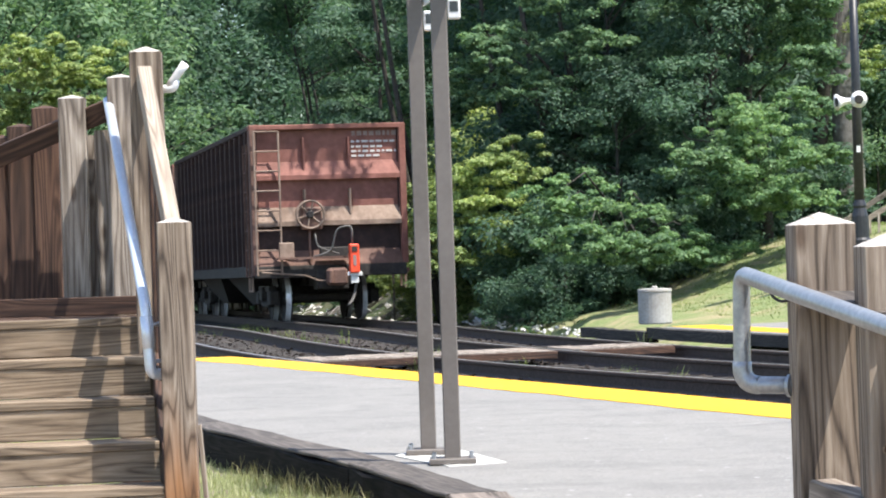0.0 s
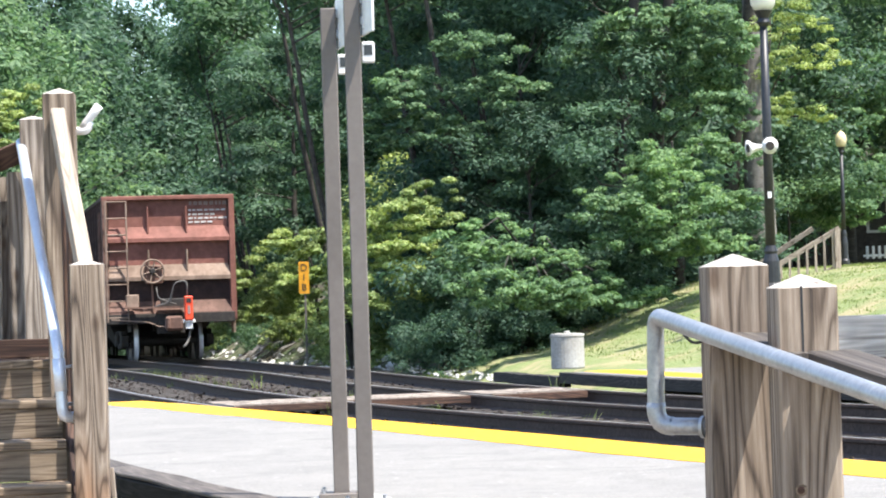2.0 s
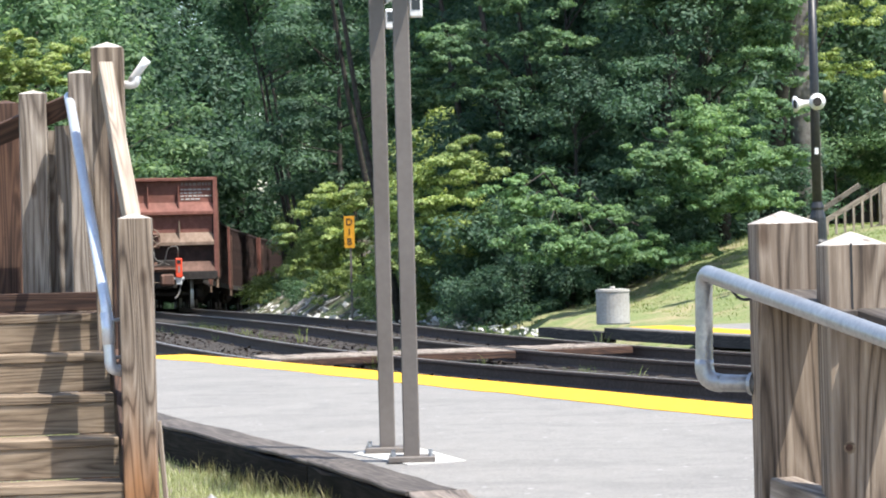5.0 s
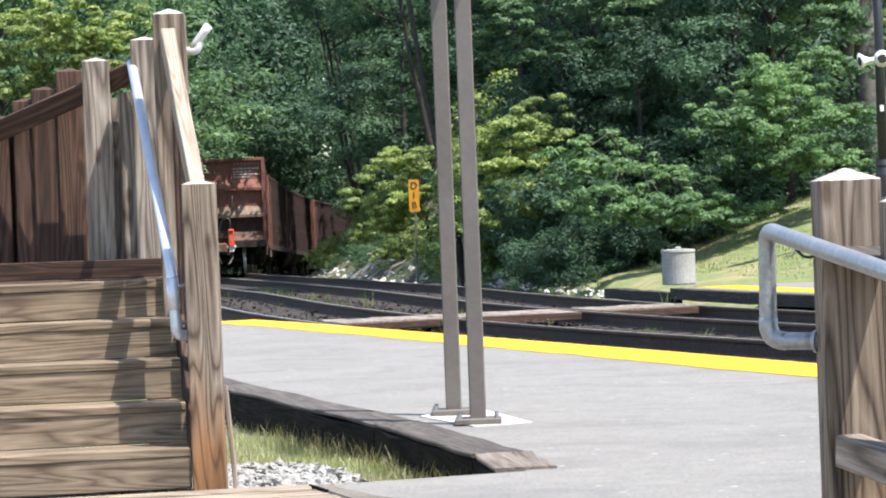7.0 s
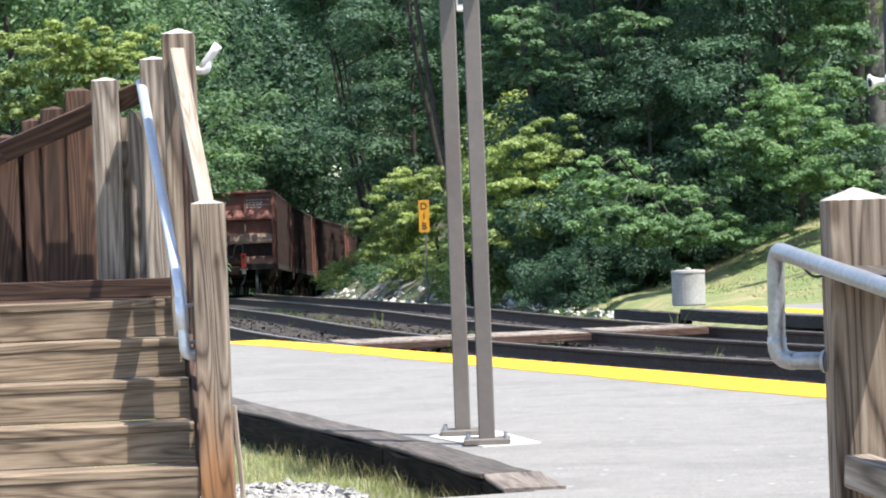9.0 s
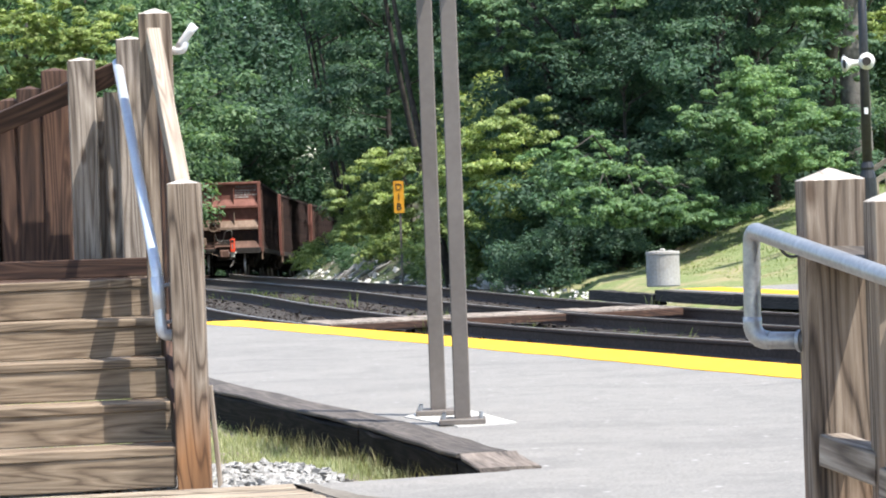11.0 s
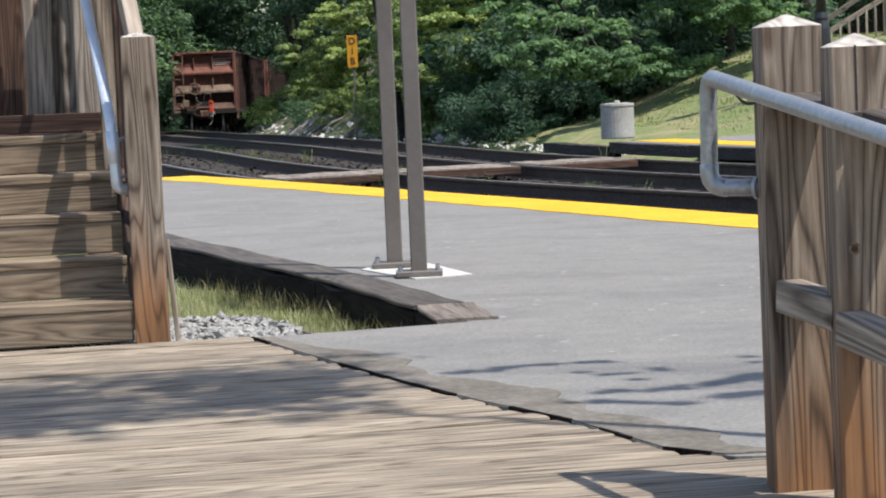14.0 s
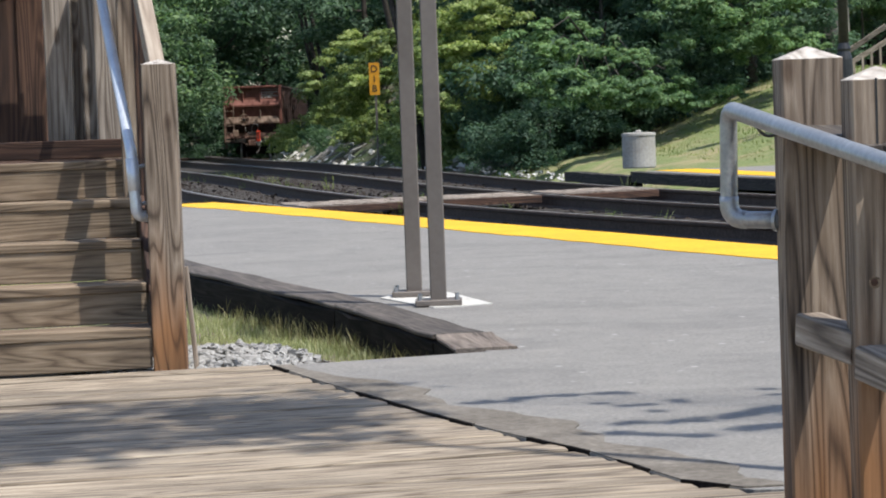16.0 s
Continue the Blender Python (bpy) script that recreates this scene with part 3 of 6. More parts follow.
# ================= platforms =================
def slab(points, z_top, depth, bevel=0.0):
    bm = bmesh.new()
    top = [bm.verts.new((x, y, z_top)) for x, y in points]
    bot = [bm.verts.new((x, y, z_top - depth)) for x, y in points]
    f = bm.faces.new(top)
    n = len(points)
    for i in range(n):
        bm.faces.new((top[i], bot[i], bot[(i + 1) % n], top[(i + 1) % n]))
    bm.faces.new(bot[::-1])
    bmesh.ops.recalc_face_normals(bm, faces=bm.faces)
    return bm


def edge_pt(t, off):
    """A place t metres along the platform edge and off metres over towards the track."""
    bow = float(np.interp(t, [-40, 0, 2.2, 4.3, 7.2, 10.2, 12.8], [0, 0, 0.10, 0.16, 0.25, 0.34, 0.34]))
    return tuple(EDGE_A + EDGE_DIR * t + EDGE_N * (off + bow))


EDGE_T = [-26, -12, -6, 0, 2.2, 4.3, 7.2, 10.2, 12.6]
DECK_LINE = [(-0.83, 10.75), (-0.56, 10.0), (-0.15, 8.94), (0.10, 8.36), (0.37, 7.82), (0.60, 7.17), (0.78, 6.98), (1.30, 6.90), (1.75, 5.8), (2.4, 3.6), (3.9, -4.0)]
CURB_BACK = [(-3.95, 24.6), (-3.08, 21.6), (-2.14, 18.4), (-1.58, 16.63), (-1.05, 15.14), (-0.76, 14.36), (-0.44, 13.4), (-0.22, 12.56), (0.0, 11.7), (0.09, 11.05)]
solid("platform", slab([edge_pt(t, 0) for t in EDGE_T] + [(-3.6, 28.9), (-4.3, 26.5)] + CURB_BACK + DECK_LINE, 0.0, 0.5), ASPHALT, "worn grey asphalt station platform surface", "platform", kind="structure")
STRIP_T = [-26, -18, -12, -6] + [-3 + 0.31 * k for k in range(51)]
_r = random.Random(4)
solid("platform_edge_stripe", slab([edge_pt(t, -0.02) for t in STRIP_T] + [edge_pt(t, float(np.interp(t, [0, 8], [-0.73, -0.62])) + _r.uniform(-0.03, 0.03)) for t in STRIP_T[::-1]], 0.006, 0.02), YELLOW, "bright yellow painted safety stripe along the platform edge", "safety stripe", kind="structure")


_dl = [tuple(Vector(a).lerp(Vector(b), k / 6)) for a, b in zip(DECK_LINE[:7], DECK_LINE[1:8]) for k in range(6)]
_dl = [p for p in _dl if p[1] > 7.0]
solid("worn_asphalt_strip", slab([(x + 0.004, y) for x, y in _dl] + [(x + float(np.interp(y, [7.0, 8.2, 10.0, 10.8], [0.16, 0.26, 0.20, 0.06])) * (1 + 0.28 * math.sin(5.3 * y) + 0.12 * math.sin(17 * y + 1)), y + 0.01) for x, y in _dl[::-1]], 0.005, 0.03), OLD_ASPHALT, "dirty broken asphalt along the boardwalk", "asphalt strip", kind="structure")


_gap_r = random.Random(12)
_joint = thing("board_joint", "dark dirt-filled gap between the boardwalk and the asphalt", "joint", kind="structure")
for _i in range(0, len(_dl) - 2, 2):
    if _gap_r.random() < 0.45:
        continue
    _q = _dl[_i:_i + 3]
    part("dirt", slab([(x - 0.006, y) for x, y in _q] + [(x + _gap_r.uniform(0.002, 0.009), y + 0.004) for x, y in _q[::-1]], 0.007, 0.03), WOOD_KERB, _joint)


def far_edge(s, off):
    p, d, n = line_frame(s)
    c = p + n * off
    return (c.x, c.y)


_s0, _s1 = s_at_y(34.6), s_at_y(2)
_ss = [_s0 + (_s1 - _s0) * k / 12 for k in range(13)]
solid("opposite_platform", slab([far_edge(s, 1.75) for s in _ss] + [far_edge(s, 4.0) for s in _ss[::-1]], 0.0, 0.14), ASPHALT, "narrow asphalt platform across the tracks", "platform", kind="structure")
solid("opposite_edge_stripe", slab([far_edge(s, 1.95) for s in _ss] + [far_edge(s, 2.55) for s in _ss[::-1]], 0.006, 0.02), YELLOW, "yellow safety stripe on the opposite platform", "safety stripe", kind="structure")
_edge2 = thing("platform_timber_edge", "dark tarred timber edge of the opposite platform", "platform edge", kind="structure")
for _k in range(12):
    _a, _b = far_edge(_ss[_k], 1.66), far_edge(_ss[_k + 1] + 0.03, 1.66)
    plank("timber", (*_a, -0.075), (*_b, -0.075), 0.16, 0.15, WOOD_TAR, _edge2, wear=0.01, seed=_k, cuts=3)

for _k in range(3):
    _a, _b = far_edge(s_at_y(34.6 + _k), 1.66), far_edge(s_at_y(35.6 + _k) - 0.02, 1.66)
    plank("timber", (*_a, -0.13), (*_b, -0.13), 0.2, 0.15, WOOD_TAR, _edge2, wear=0.01, seed=_k + 30, cuts=3)

# timber kerb round the sunken bed
_curb = thing("timber_kerb", "weathered black tarred timber kerb beside the platform", "kerb", kind="structure")
_cl = [(-3.72, 23.3), (-2.02, 17.5), (-0.72, 13.75), (-0.16, 11.75)]
for _k, (_a, _b) in enumerate(zip(_cl, _cl[1:])):
    _d = (Vector(_b) - Vector(_a)).normalized()
    _n = Vector((-_d.y, _d.x))
    if _n.x < 0:
        _n = -_n
    _ca, _cb = Vector(_a) + _n * 0.14, Vector(_b) + _n * 0.14
    plank("kerb_timber", (*_ca, -0.135), (*(_cb - _d * 0.01), -0.135), 0.27, 0.25, WOOD_KERB, _curb, wear=0.012, seed=_k, cuts=5, bevel=0.012)
    plank("kerb_top", (*_ca, 0.002), (*(_cb - _d * 0.012), 0.002), 0.255, 0.022, WOOD_CURB, _curb, wear=0.006, seed=_k + 9, cuts=6, bevel=0.006)
plank("kerb_timber", (-0.02, 11.80, -0.135), (0.12, 11.05, -0.155), 0.27, 0.25, WOOD_KERB, _curb, bevel=0.012)
plank("kerb_top", (-0.01, 11.80, 0.003), (0.085, 11.10, 0.003), 0.275, 0.020, WOOD_WORN, _curb, wear=0.006, cuts=5, bevel=0.006, label="worn brown end of the kerb")

# sunken bed of gravel and grass
def bed_z(x, y):
    near = (1 - step(11.6, 14.0, y)) * (1 - step(-1.0, -0.35, x))
    return -0.23 + 0.17 * near + 0.03 * noise.noise((x * 2.1, y * 2.1, 3.0))


def build_bed():
    bm = bmesh.new()
    nx, ny = 40, 60
    vs = [[bm.verts.new((-4.6 + 5.2 * i / nx, 10.55 + 13.5 * j / ny, bed_z(-4.6 + 5.2 * i / nx, 10.55 + 13.5 * j / ny))) for i in range(nx + 1)] for j in range(ny + 1)]
    for j in range(ny):
        for i in range(nx):
            x = -4.6 + 5.2 * (i + 0.5) / nx
            y = 10.55 + 13.5 * (j + 0.5) / ny
            lim = float(np.interp(y, [10.5, 11.0, 11.8, 13.75, 17.5, 24], [0.15, 0.1, -0.05, -0.6, -1.9, -3.8]))
            if x < lim:
                bm.faces.new((vs[j][i], vs[j][i + 1], vs[j + 1][i + 1], vs[j + 1][i]))
    solid("planting_bed", bm, SOIL, "sunken bed of soil, gravel and rough grass", "bed", kind="structure", smooth=True)


build_bed()


def stone_shapes(rnd, n=12):
    """Rough lumps: jittered, squashed hulls as points and triangles."""
    out = []
    for _ in range(n):
        bm = bmesh.new()
        sq = Vector((rnd.uniform(0.7, 1.3), rnd.uniform(0.7, 1.2), rnd.uniform(0.45, 0.8)))
        for d in ((1, 0, 0), (-1, 0, 0), (0, 1, 0), (0, -1, 0), (0, 0, 1), (0, 0, -1), (0.7, 0.7, 0.5), (-0.7, 0.6, 0.5), (0.6, -0.7, -0.5), (-0.6, -0.7, 0.6)):
            bm.verts.new(Vector((d[0] * sq.x, d[1] * sq.y, d[2] * sq.z)) * rnd.uniform(0.8, 1.12))
        bmesh.ops.convex_hull(bm, input=bm.verts[:], use_existing_faces=False)
        bmesh.ops.delete(bm, geom=[v for v in bm.verts if not v.link_faces], context="VERTS")
        bm.verts.index_update()
        out.append(([v.co.copy() for v in bm.verts], [[v.index for v in f.verts] for f in bm.faces]))
        bm.free()
    return out


def stones(name, places, label, mat):
    rnd = random.Random(11)
    shapes = stone_shapes(rnd)
    v, f = [], []
    for c, r in places:
        pts, tris = rnd.choice(shapes)
        rot = Euler((rnd.uniform(-0.6, 0.6), rnd.uniform(-0.6, 0.6), rnd.uniform(0, 6.3))).to_matrix() * r
        o, k = Vector(c), len(v)
        v += [tuple(rot @ p + o) for p in pts]
        f += [[i + k for i in t] for t in tris]
    me = bpy.data.meshes.new(name)
    me.from_pydata(v, [], f)
    me.materials.append(mat)
    return tagged(new(name, me), label, "gravel", kind="stuff")


_rnd = random.Random(5)
def gravel_limit(y):
    return float(np.interp(y, [10.7, 11.4, 12.2, 13.1, 13.7], [-0.46, -0.56, -0.80, -1.05, -1.4]))


_pl = []
for _ in range(9000):
    y = _rnd.uniform(10.8, 13.6)
    x = _rnd.uniform(-1.75, -0.4)
    if x > gravel_limit(y) + _rnd.uniform(-0.2, 0.08) or (y > 13.0 and _rnd.random() < 0.6):
        continue
    _pl.append(((x, y, bed_z(x, y) + _rnd.uniform(-0.005, 0.03)), _rnd.uniform(0.010, 0.032)))
stones("gravel", _pl, "pale grey crushed stone gravel", STONE)


def blades(name, spots, label, mat, category="grass"):
    """Grass blades at spots (x, y, z, height, spread)."""
    rnd = random.Random(21)
    v, f = [], []
    for x, y, z, h, w in spots:
        a = rnd.uniform(0, 6.283)
        lean = rnd.uniform(0.1, 0.7) * h
        dx, dy = math.cos(a), math.sin(a)
        b = rnd.uniform(0, 6.283)
        wx, wy = math.cos(b) * w, math.sin(b) * w
        i = len(v)
        v += [(x - wx, y - wy, z), (x + wx, y + wy, z), (x + wx * 0.7 + dx * lean * 0.35, y + wy * 0.7 + dy * lean * 0.35, z + h * 0.6), (x - wx * 0.7 + dx * lean * 0.35, y - wy * 0.7 + dy * lean * 0.35, z + h * 0.6), (x + dx * lean, y + dy * lean, z + h)]
        f += [(i, i + 1, i + 2, i + 3), (i + 3, i + 2, i + 4)]
    me = bpy.data.meshes.new(name)
    me.from_pydata(v, [], f)
    me.materials.append(mat)
    return tagged(new(name, me), label, category, kind="stuff")


def tufts(n, inside, rnd, per, h, spread=0.05, w=0.003):
    out = []
    while n > 0:
        p = inside(rnd)
        if p is None:
            continue
        n -= 1
        k = rnd.uniform(0.5, 1.2)
        for _ in range(per):
            q = (p[0] + rnd.gauss(0, spread), p[1] + rnd.gauss(0, spread))
            out.append((*q, p[2] - 0.01, h * k * rnd.uniform(0.5, 1.15), w))
    return out


def _in_bed(r):
    y = r.uniform(10.75, 22)
    lim = float(np.interp(y, [10.5, 11.0, 11.8, 13.75, 17.5, 24], [-0.15, -0.05, -0.16, -0.72, -2.02, -3.9]))
    x = lim - abs(r.gauss(0, 0.55))
    if x < gravel_limit(y) and y < 13.5 and r.random() < 0.96:
        return None
    return x, y, bed_z(x, y)


blades("rough_grass", tufts(760, _in_bed, random.Random(2), 26, 0.085, 0.085, 0.0024), "long green grass growing along the kerb", BED_GRASS)
blades("dry_grass", tufts(190, lambda r: (lambda y: (float(np.interp(y, [10.5, 11.0, 11.8, 13.75, 17.5], [-0.15, 0.0, -0.14, -0.7, -2.0])) - abs(r.gauss(0, 0.1)), y, -0.23))(10.9 + 5 * r.random() ** 2), random.Random(3), 12, 0.15, 0.04, 0.0022), "dry straw-coloured grass against the kerb", LEAF_DRY)

# ================= boardwalk and stairs =================
STAIR_A = Vector((-0.18, 0.984))
STAIR_R = Vector((0.984, 0.18))
_deck = thing("boardwalk", "weathered grey-brown timber boardwalk planks", "boardwalk", kind="structure")


def deck_right(y):
    return float(np.interp(y, [p[1] for p in DECK_LINE[::-1]], [p[0] for p in DECK_LINE[::-1]]))


_rnd = random.Random(8)
_w = 0.146
for _k in range(88):
    d = 0.075 + _k * _w
    c = Vector((-1.33, 10.72)) - STAIR_A * d
    # the plank lies along STAIR_R; its end meets the slanting edge of the asphalt
    t = 0.0
    for _ in range(6):
        q = c + STAIR_R * t
        t += (deck_right(q.y) - q.x) * 0.7
    t += _rnd.uniform(-0.010, 0.010)
    a, b = c - STAIR_R * 5.2, c + STAIR_R * t
    z = -0.021 + _rnd.uniform(-0.004, 0.003)
    plank("plank", (a.x, a.y, z), (b.x, b.y, z), _w - 0.006 - _rnd.uniform(0, 0.004), 0.04, WOOD_DECK, _deck, seed=_k, wear=0.002, cuts=5)
# dark frame below the planks
solid("boardwalk_frame", slab([(-5.2, 10.3), (-0.95, 10.72), (-0.6, 9.9), (0.3, 7.8), (0.55, 7.0), (1.25, 6.85), (1.65, 5.7), (2.3, 3.4), (3.6, -4.0), (-7, -4.0)], -0.05, 0.3), WOOD_TAR, "dark timber frame under the boardwalk", "frame", kind="structure")
_stairs = thing("timber_stairs", "weathered timber stairs with open sunlit treads", "stairs", kind="structure")
RISE, RUN = 0.175, 0.28
for _i in range(5):
    z = RISE * (_i + 1)
    c = Vector((-1.345, 10.86)) + STAIR_A * RUN * _i
    left = c - STAIR_R * 2.3
    for _j, off in enumerate((0.07, 0.212)):
        p, q = left + STAIR_A * (off - 0.025), c + STAIR_A * (off - 0.025)
        plank("tread", (p.x, p.y, z - 0.019), (q.x, q.y, z - 0.019), 0.138, 0.038, WOOD_STAIR, _stairs, seed=_i * 3 + _j, wear=0.0025, cuts=5)
    p, q = left - STAIR_A * 0.0025, c - STAIR_A * 0.0025
    plank("riser", (p.x, p.y, z - 0.038 - 0.068), (q.x, q.y, z - 0.038 - 0.068), 0.136, 0.03, WOOD_STAIR, _stairs, up=(-STAIR_A.x, -STAIR_A.y, 0), seed=_i + 40)
_c0 = Vector((-1.315, 10.86)) + STAIR_A * 0.17
_c1 = Vector((-1.315, 10.86)) + STAIR_A * RUN * 5
plank("stringer", (_c0.x, _c0.y, 0.13), (_c1.x, _c1.y, RISE * 5 + 0.03), 0.25, 0.038, WOOD_BROWN, _stairs, up=(STAIR_R.x, STAIR_R.y, 0))
_l0 = _c1 - STAIR_R * 2.4
_land = thing("landing", "brown timber landing at the head of the stairs", "landing", kind="structure")
for _k in range(9):
    p = Vector((_l0.x, _l0.y)) + STAIR_A * (0.06 + 0.146 * _k)
    q = _c1 + STAIR_A * (0.06 + 0.146 * _k)
    plank("plank", (p.x, p.y, RISE * 5 - 0.02), (q.x, q.y, RISE * 5 - 0.02), 0.14, 0.038, WOOD_BROWN, _land, seed=_k)
_g = _c1 + STAIR_A * 0.05
plank("beam", (_l0.x, _l0.y + 0.05, RISE * 5 - 0.17), (_g.x, _g.y, RISE * 5 - 0.17), 0.24, 0.06, WOOD_BROWN, _land, up=(-STAIR_A.x, -STAIR_A.y, 0))
for _k, (fx, fy) in enumerate(((-1.62, 12.6), (-3.8, 12.4), (-1.85, 13.7), (-4.0, 13.5))):
    post("support_post", fx, fy, -0.42, 0.80, 0.14, WOOD_BROWN, _land, 10)

plank("skirt_board", (-1.170, 11.02, -0.08), (-1.205, 11.03, 0.42), 0.02, 0.03, WOOD_PALE, _stairs, up=(0, -1, 0), label="pale weathered board edge")

# stair guard: posts, sloping cap, infill and pipe handrail
_guard = thing("stair_guard", "weathered timber stair guard with pale sloping cap rail", "stair guard", kind="structure")
post("newel_post", -1.271, 10.90, -0.02, 1.320, 0.142, WOOD_POST, _guard, 3, 0.022, "weathered square newel post", 1)
post("tall_post", -1.507, 11.98, 0.0, 2.148, 0.15, WOOD_POST, _guard, 4, 0.03, "tall weathered corner post", 2)
plank("cap_rail", (-1.285, 10.97, 1.245), (-1.508, 11.90, 2.01), 0.066, 0.10, WOOD_PALE, _guard, label="pale sun-bleached sloping cap rail", seed=3, wear=0.002, cuts=4)
for _k, f in enumerate((0.2, 0.42, 0.63, 0.82)):
    x, y = -1.275 - 0.235 * f, 10.93 + 1.0 * f
    plank("picket", (x, y, 0.1 + 0.6 * f), (x, y, 1.17 + 0.74 * f), 0.085, 0.025, WOOD_BROWN, _guard, up=(1, 0.2, 0), seed=_k)
_hr = thing("stair_handrail", "galvanised steel pipe handrail beside the stairs", "handrail")
part("pipe", tube(bmesh.new(), bend([(-1.325, 10.96, 0.648), (-1.392, 10.91, 0.650), (-1.408, 10.93, 0.93), (-1.764, 12.49, 1.932)], 0.035, 5), 0.0245, 14), SUNLIT_PIPE, _hr, smooth=True)
part("sleeve", tube(bmesh.new(), [(-1.397, 10.915, 0.76), (-1.407, 10.93, 0.90)], 0.0275, 14), SUNLIT_PIPE, _hr, smooth=True)
for z in (0.70, 0.86):
    part("bracket", tube(bmesh.new(), [(-1.398, 10.92, z), (-1.335, 10.94, z + 0.01)], 0.008, 8), GALVANISED, _hr)

# board fence on the landing, its top falling away to the side
_fence = thing("board_fence", "vertical board fence with sloping top rail, left boards darkened for shade", "fence", kind="structure")
_top = [(-1.70, 12.5, 2.06), (-1.977, 12.72, 1.98), (-2.17, 13.06, 1.955), (-2.30, 13.06, 1.865), (-2.40, 13.07, 1.81), (-2.56, 13.08, 1.73), (-2.69, 13.11, 1.63), (-2.86, 13.14, 1.55), (-3.04, 13.17, 1.465), (-3.22, 13.2, 1.385)]
# the left boards take dark brown wood in place of the shade on them
for _k, (x, y, z) in enumerate(_top):
    pale = _k < 2
    post("fence_post" if pale else "fence_board", x, y, RISE * 5 - 0.03, z, 0.135, WOOD_GREY if pale else WOOD_BROWN, _fence, 6, 0.02, "grey weathered post with knots" if pale else "", _k)
for _k, (x, y, z) in enumerate([(-1.60, 12.62, 1.86), (-1.81, 12.74, 1.80), (-1.91, 12.80, 1.78), (-2.22, 13.18, 1.71), (-2.47, 13.18, 1.63), (-2.62, 13.2, 1.56), (-2.78, 13.22, 1.49), (-2.96, 13.25, 1.41)]):
    plank("fence_board", (x, y, RISE * 5 - 0.03), (x, y, z), 0.13, 0.028, WOOD_GREY if _k < 3 else WOOD_BROWN, _fence, up=(0.1, -1, 0), seed=_k + 20)
plank("top_rail", (-1.60, 12.60, 1.965), (-2.55, 12.93, 1.631), 0.105, 0.04, WOOD_BROWN, _fence, up=(0.6, -1, 0), label="dark sloping top rail")
plank("top_rail", (-2.55, 12.93, 1.631), (-3.45, 13.08, 1.215), 0.105, 0.04, WOOD_BROWN, _fence, up=(0.2, -1, 0))
plank("bottom_rail", (-1.58, 12.36, 0.925), (-3.4, 12.70, 0.925), 0.09, 0.04, WOOD_BROWN, _fence, up=(0.2, -1, 0))

# floodlight on the tall post
_fl = thing("floodlight", "small white weathered floodlight on a post", "floodlight", pose(-1.475, 12.05, 1.930))
part("base", boxes(((0.02, 0, 0.05), (0.03, 0.06, 0.11)), bevel=0.006), WHITE_PAINT, _fl)
part("knuckle", tube(bmesh.new(), bend([(0.02, 0, 0.02), (0.09, -0.01, 0.02), (0.10, -0.01, 0.06)], 0.02, 4), 0.020, 10), WHITE_PAINT, _fl, smooth=True)
_bm = bmesh.new()
tube(_bm, [(0.065, -0.01, 0.035), (0.085, -0.012, 0.055), (0.125, -0.02, 0.105), (0.15, -0.025, 0.135)], 0.03, 14, True, [0.015, 0.019, 0.020, 0.022])
part("lamp_head", _bm, WHITE_PAINT, _fl, smooth=True)

# ================= fence and pipe rail on the other side of the boardwalk =================
_rf = thing("boardwalk_fence", "weathered square timber posts with thick rails", "fence", kind="structure")
post("post", 0.886, 6.445, -0.02, 1.206, 0.156, WOOD_POST, _rf, 1, 0.032, "weathered post with split head", 11)
post("post", 1.000, 6.091, -0.04, 1.148, 0.147, WOOD_POST, _rf, 1, 0.032, "weathered post with a large knot", 12)
post("post", 1.507, 4.278, -0.05, 0.942, 0.147, WOOD_POST, _rf, 1, 0.032, "weathered post", 13)
plank("top_rail", (0.888, 6.398, 0.993), (1.009, 5.999, 0.942), 0.13, 0.038, WOOD_CURB, _rf, seed=2)
plank("top_rail", (1.056, 6.026, 0.947), (1.581, 4.185, 0.700), 0.13, 0.038, WOOD_CURB, _rf, seed=4)
plank("lower_rail", (0.860, 6.361, 0.500), (0.958, 6.101, 0.472), 0.075, 0.08, WOOD_GREY, _rf, seed=5)
plank("lower_rail", (0.958, 6.012, 0.449), (1.544, 4.185, 0.235), 0.084, 0.08, WOOD_GREY, _rf, seed=6)
part("crack", boxes(((0.890, 6.371, 1.054), (0.006, 0.004, 0.23))), BLACK_PAINT, _rf, "dark drying crack")
part("crack", boxes(((0.988, 6.018, 1.035), (0.005, 0.004, 0.17))), BLACK_PAINT, _rf)
part("knot", lathe(bmesh.new(), [(0.010, 0), (0.008, 0.003), (0.004, 0.004)], 12), WOOD_BROWN, _rf, "dark round knot", pose(0.972, 6.0176, 0.637, 90, 0, 0))
part("knot_ring", lathe(bmesh.new(), [(0.017, 0), (0.015, 0.001), (0.012, 0.0015)], 14), WOOD_STAIR, _rf, "", pose(0.972, 6.0178, 0.637, 90, 0, 0))
_ph = thing("pipe_handrail", "galvanised steel pipe handrail with return end", "handrail")
part("pipe", tube(bmesh.new(), bend([(0.831, 6.491, 0.767), (0.690, 6.556, 0.770), (0.696, 6.556, 1.055), (0.958, 5.487, 0.920), (1.323, 3.999, 0.732)], 0.045, 6), 0.0225, 16), GALVANISED, _ph, smooth=True)
part("elbow", tube(bmesh.new(), bend([(0.732, 6.538, 0.769), (0.690, 6.556, 0.770), (0.691, 6.556, 0.830)], 0.045, 6), 0.0245, 16), GALVANISED, _ph, smooth=True)
part("flange", tube(bmesh.new(), [(0.802, 6.501, 0.767), (0.810, 6.496, 0.767)], 0.029, 14), GALVANISED, _ph, "rust-stained flange")
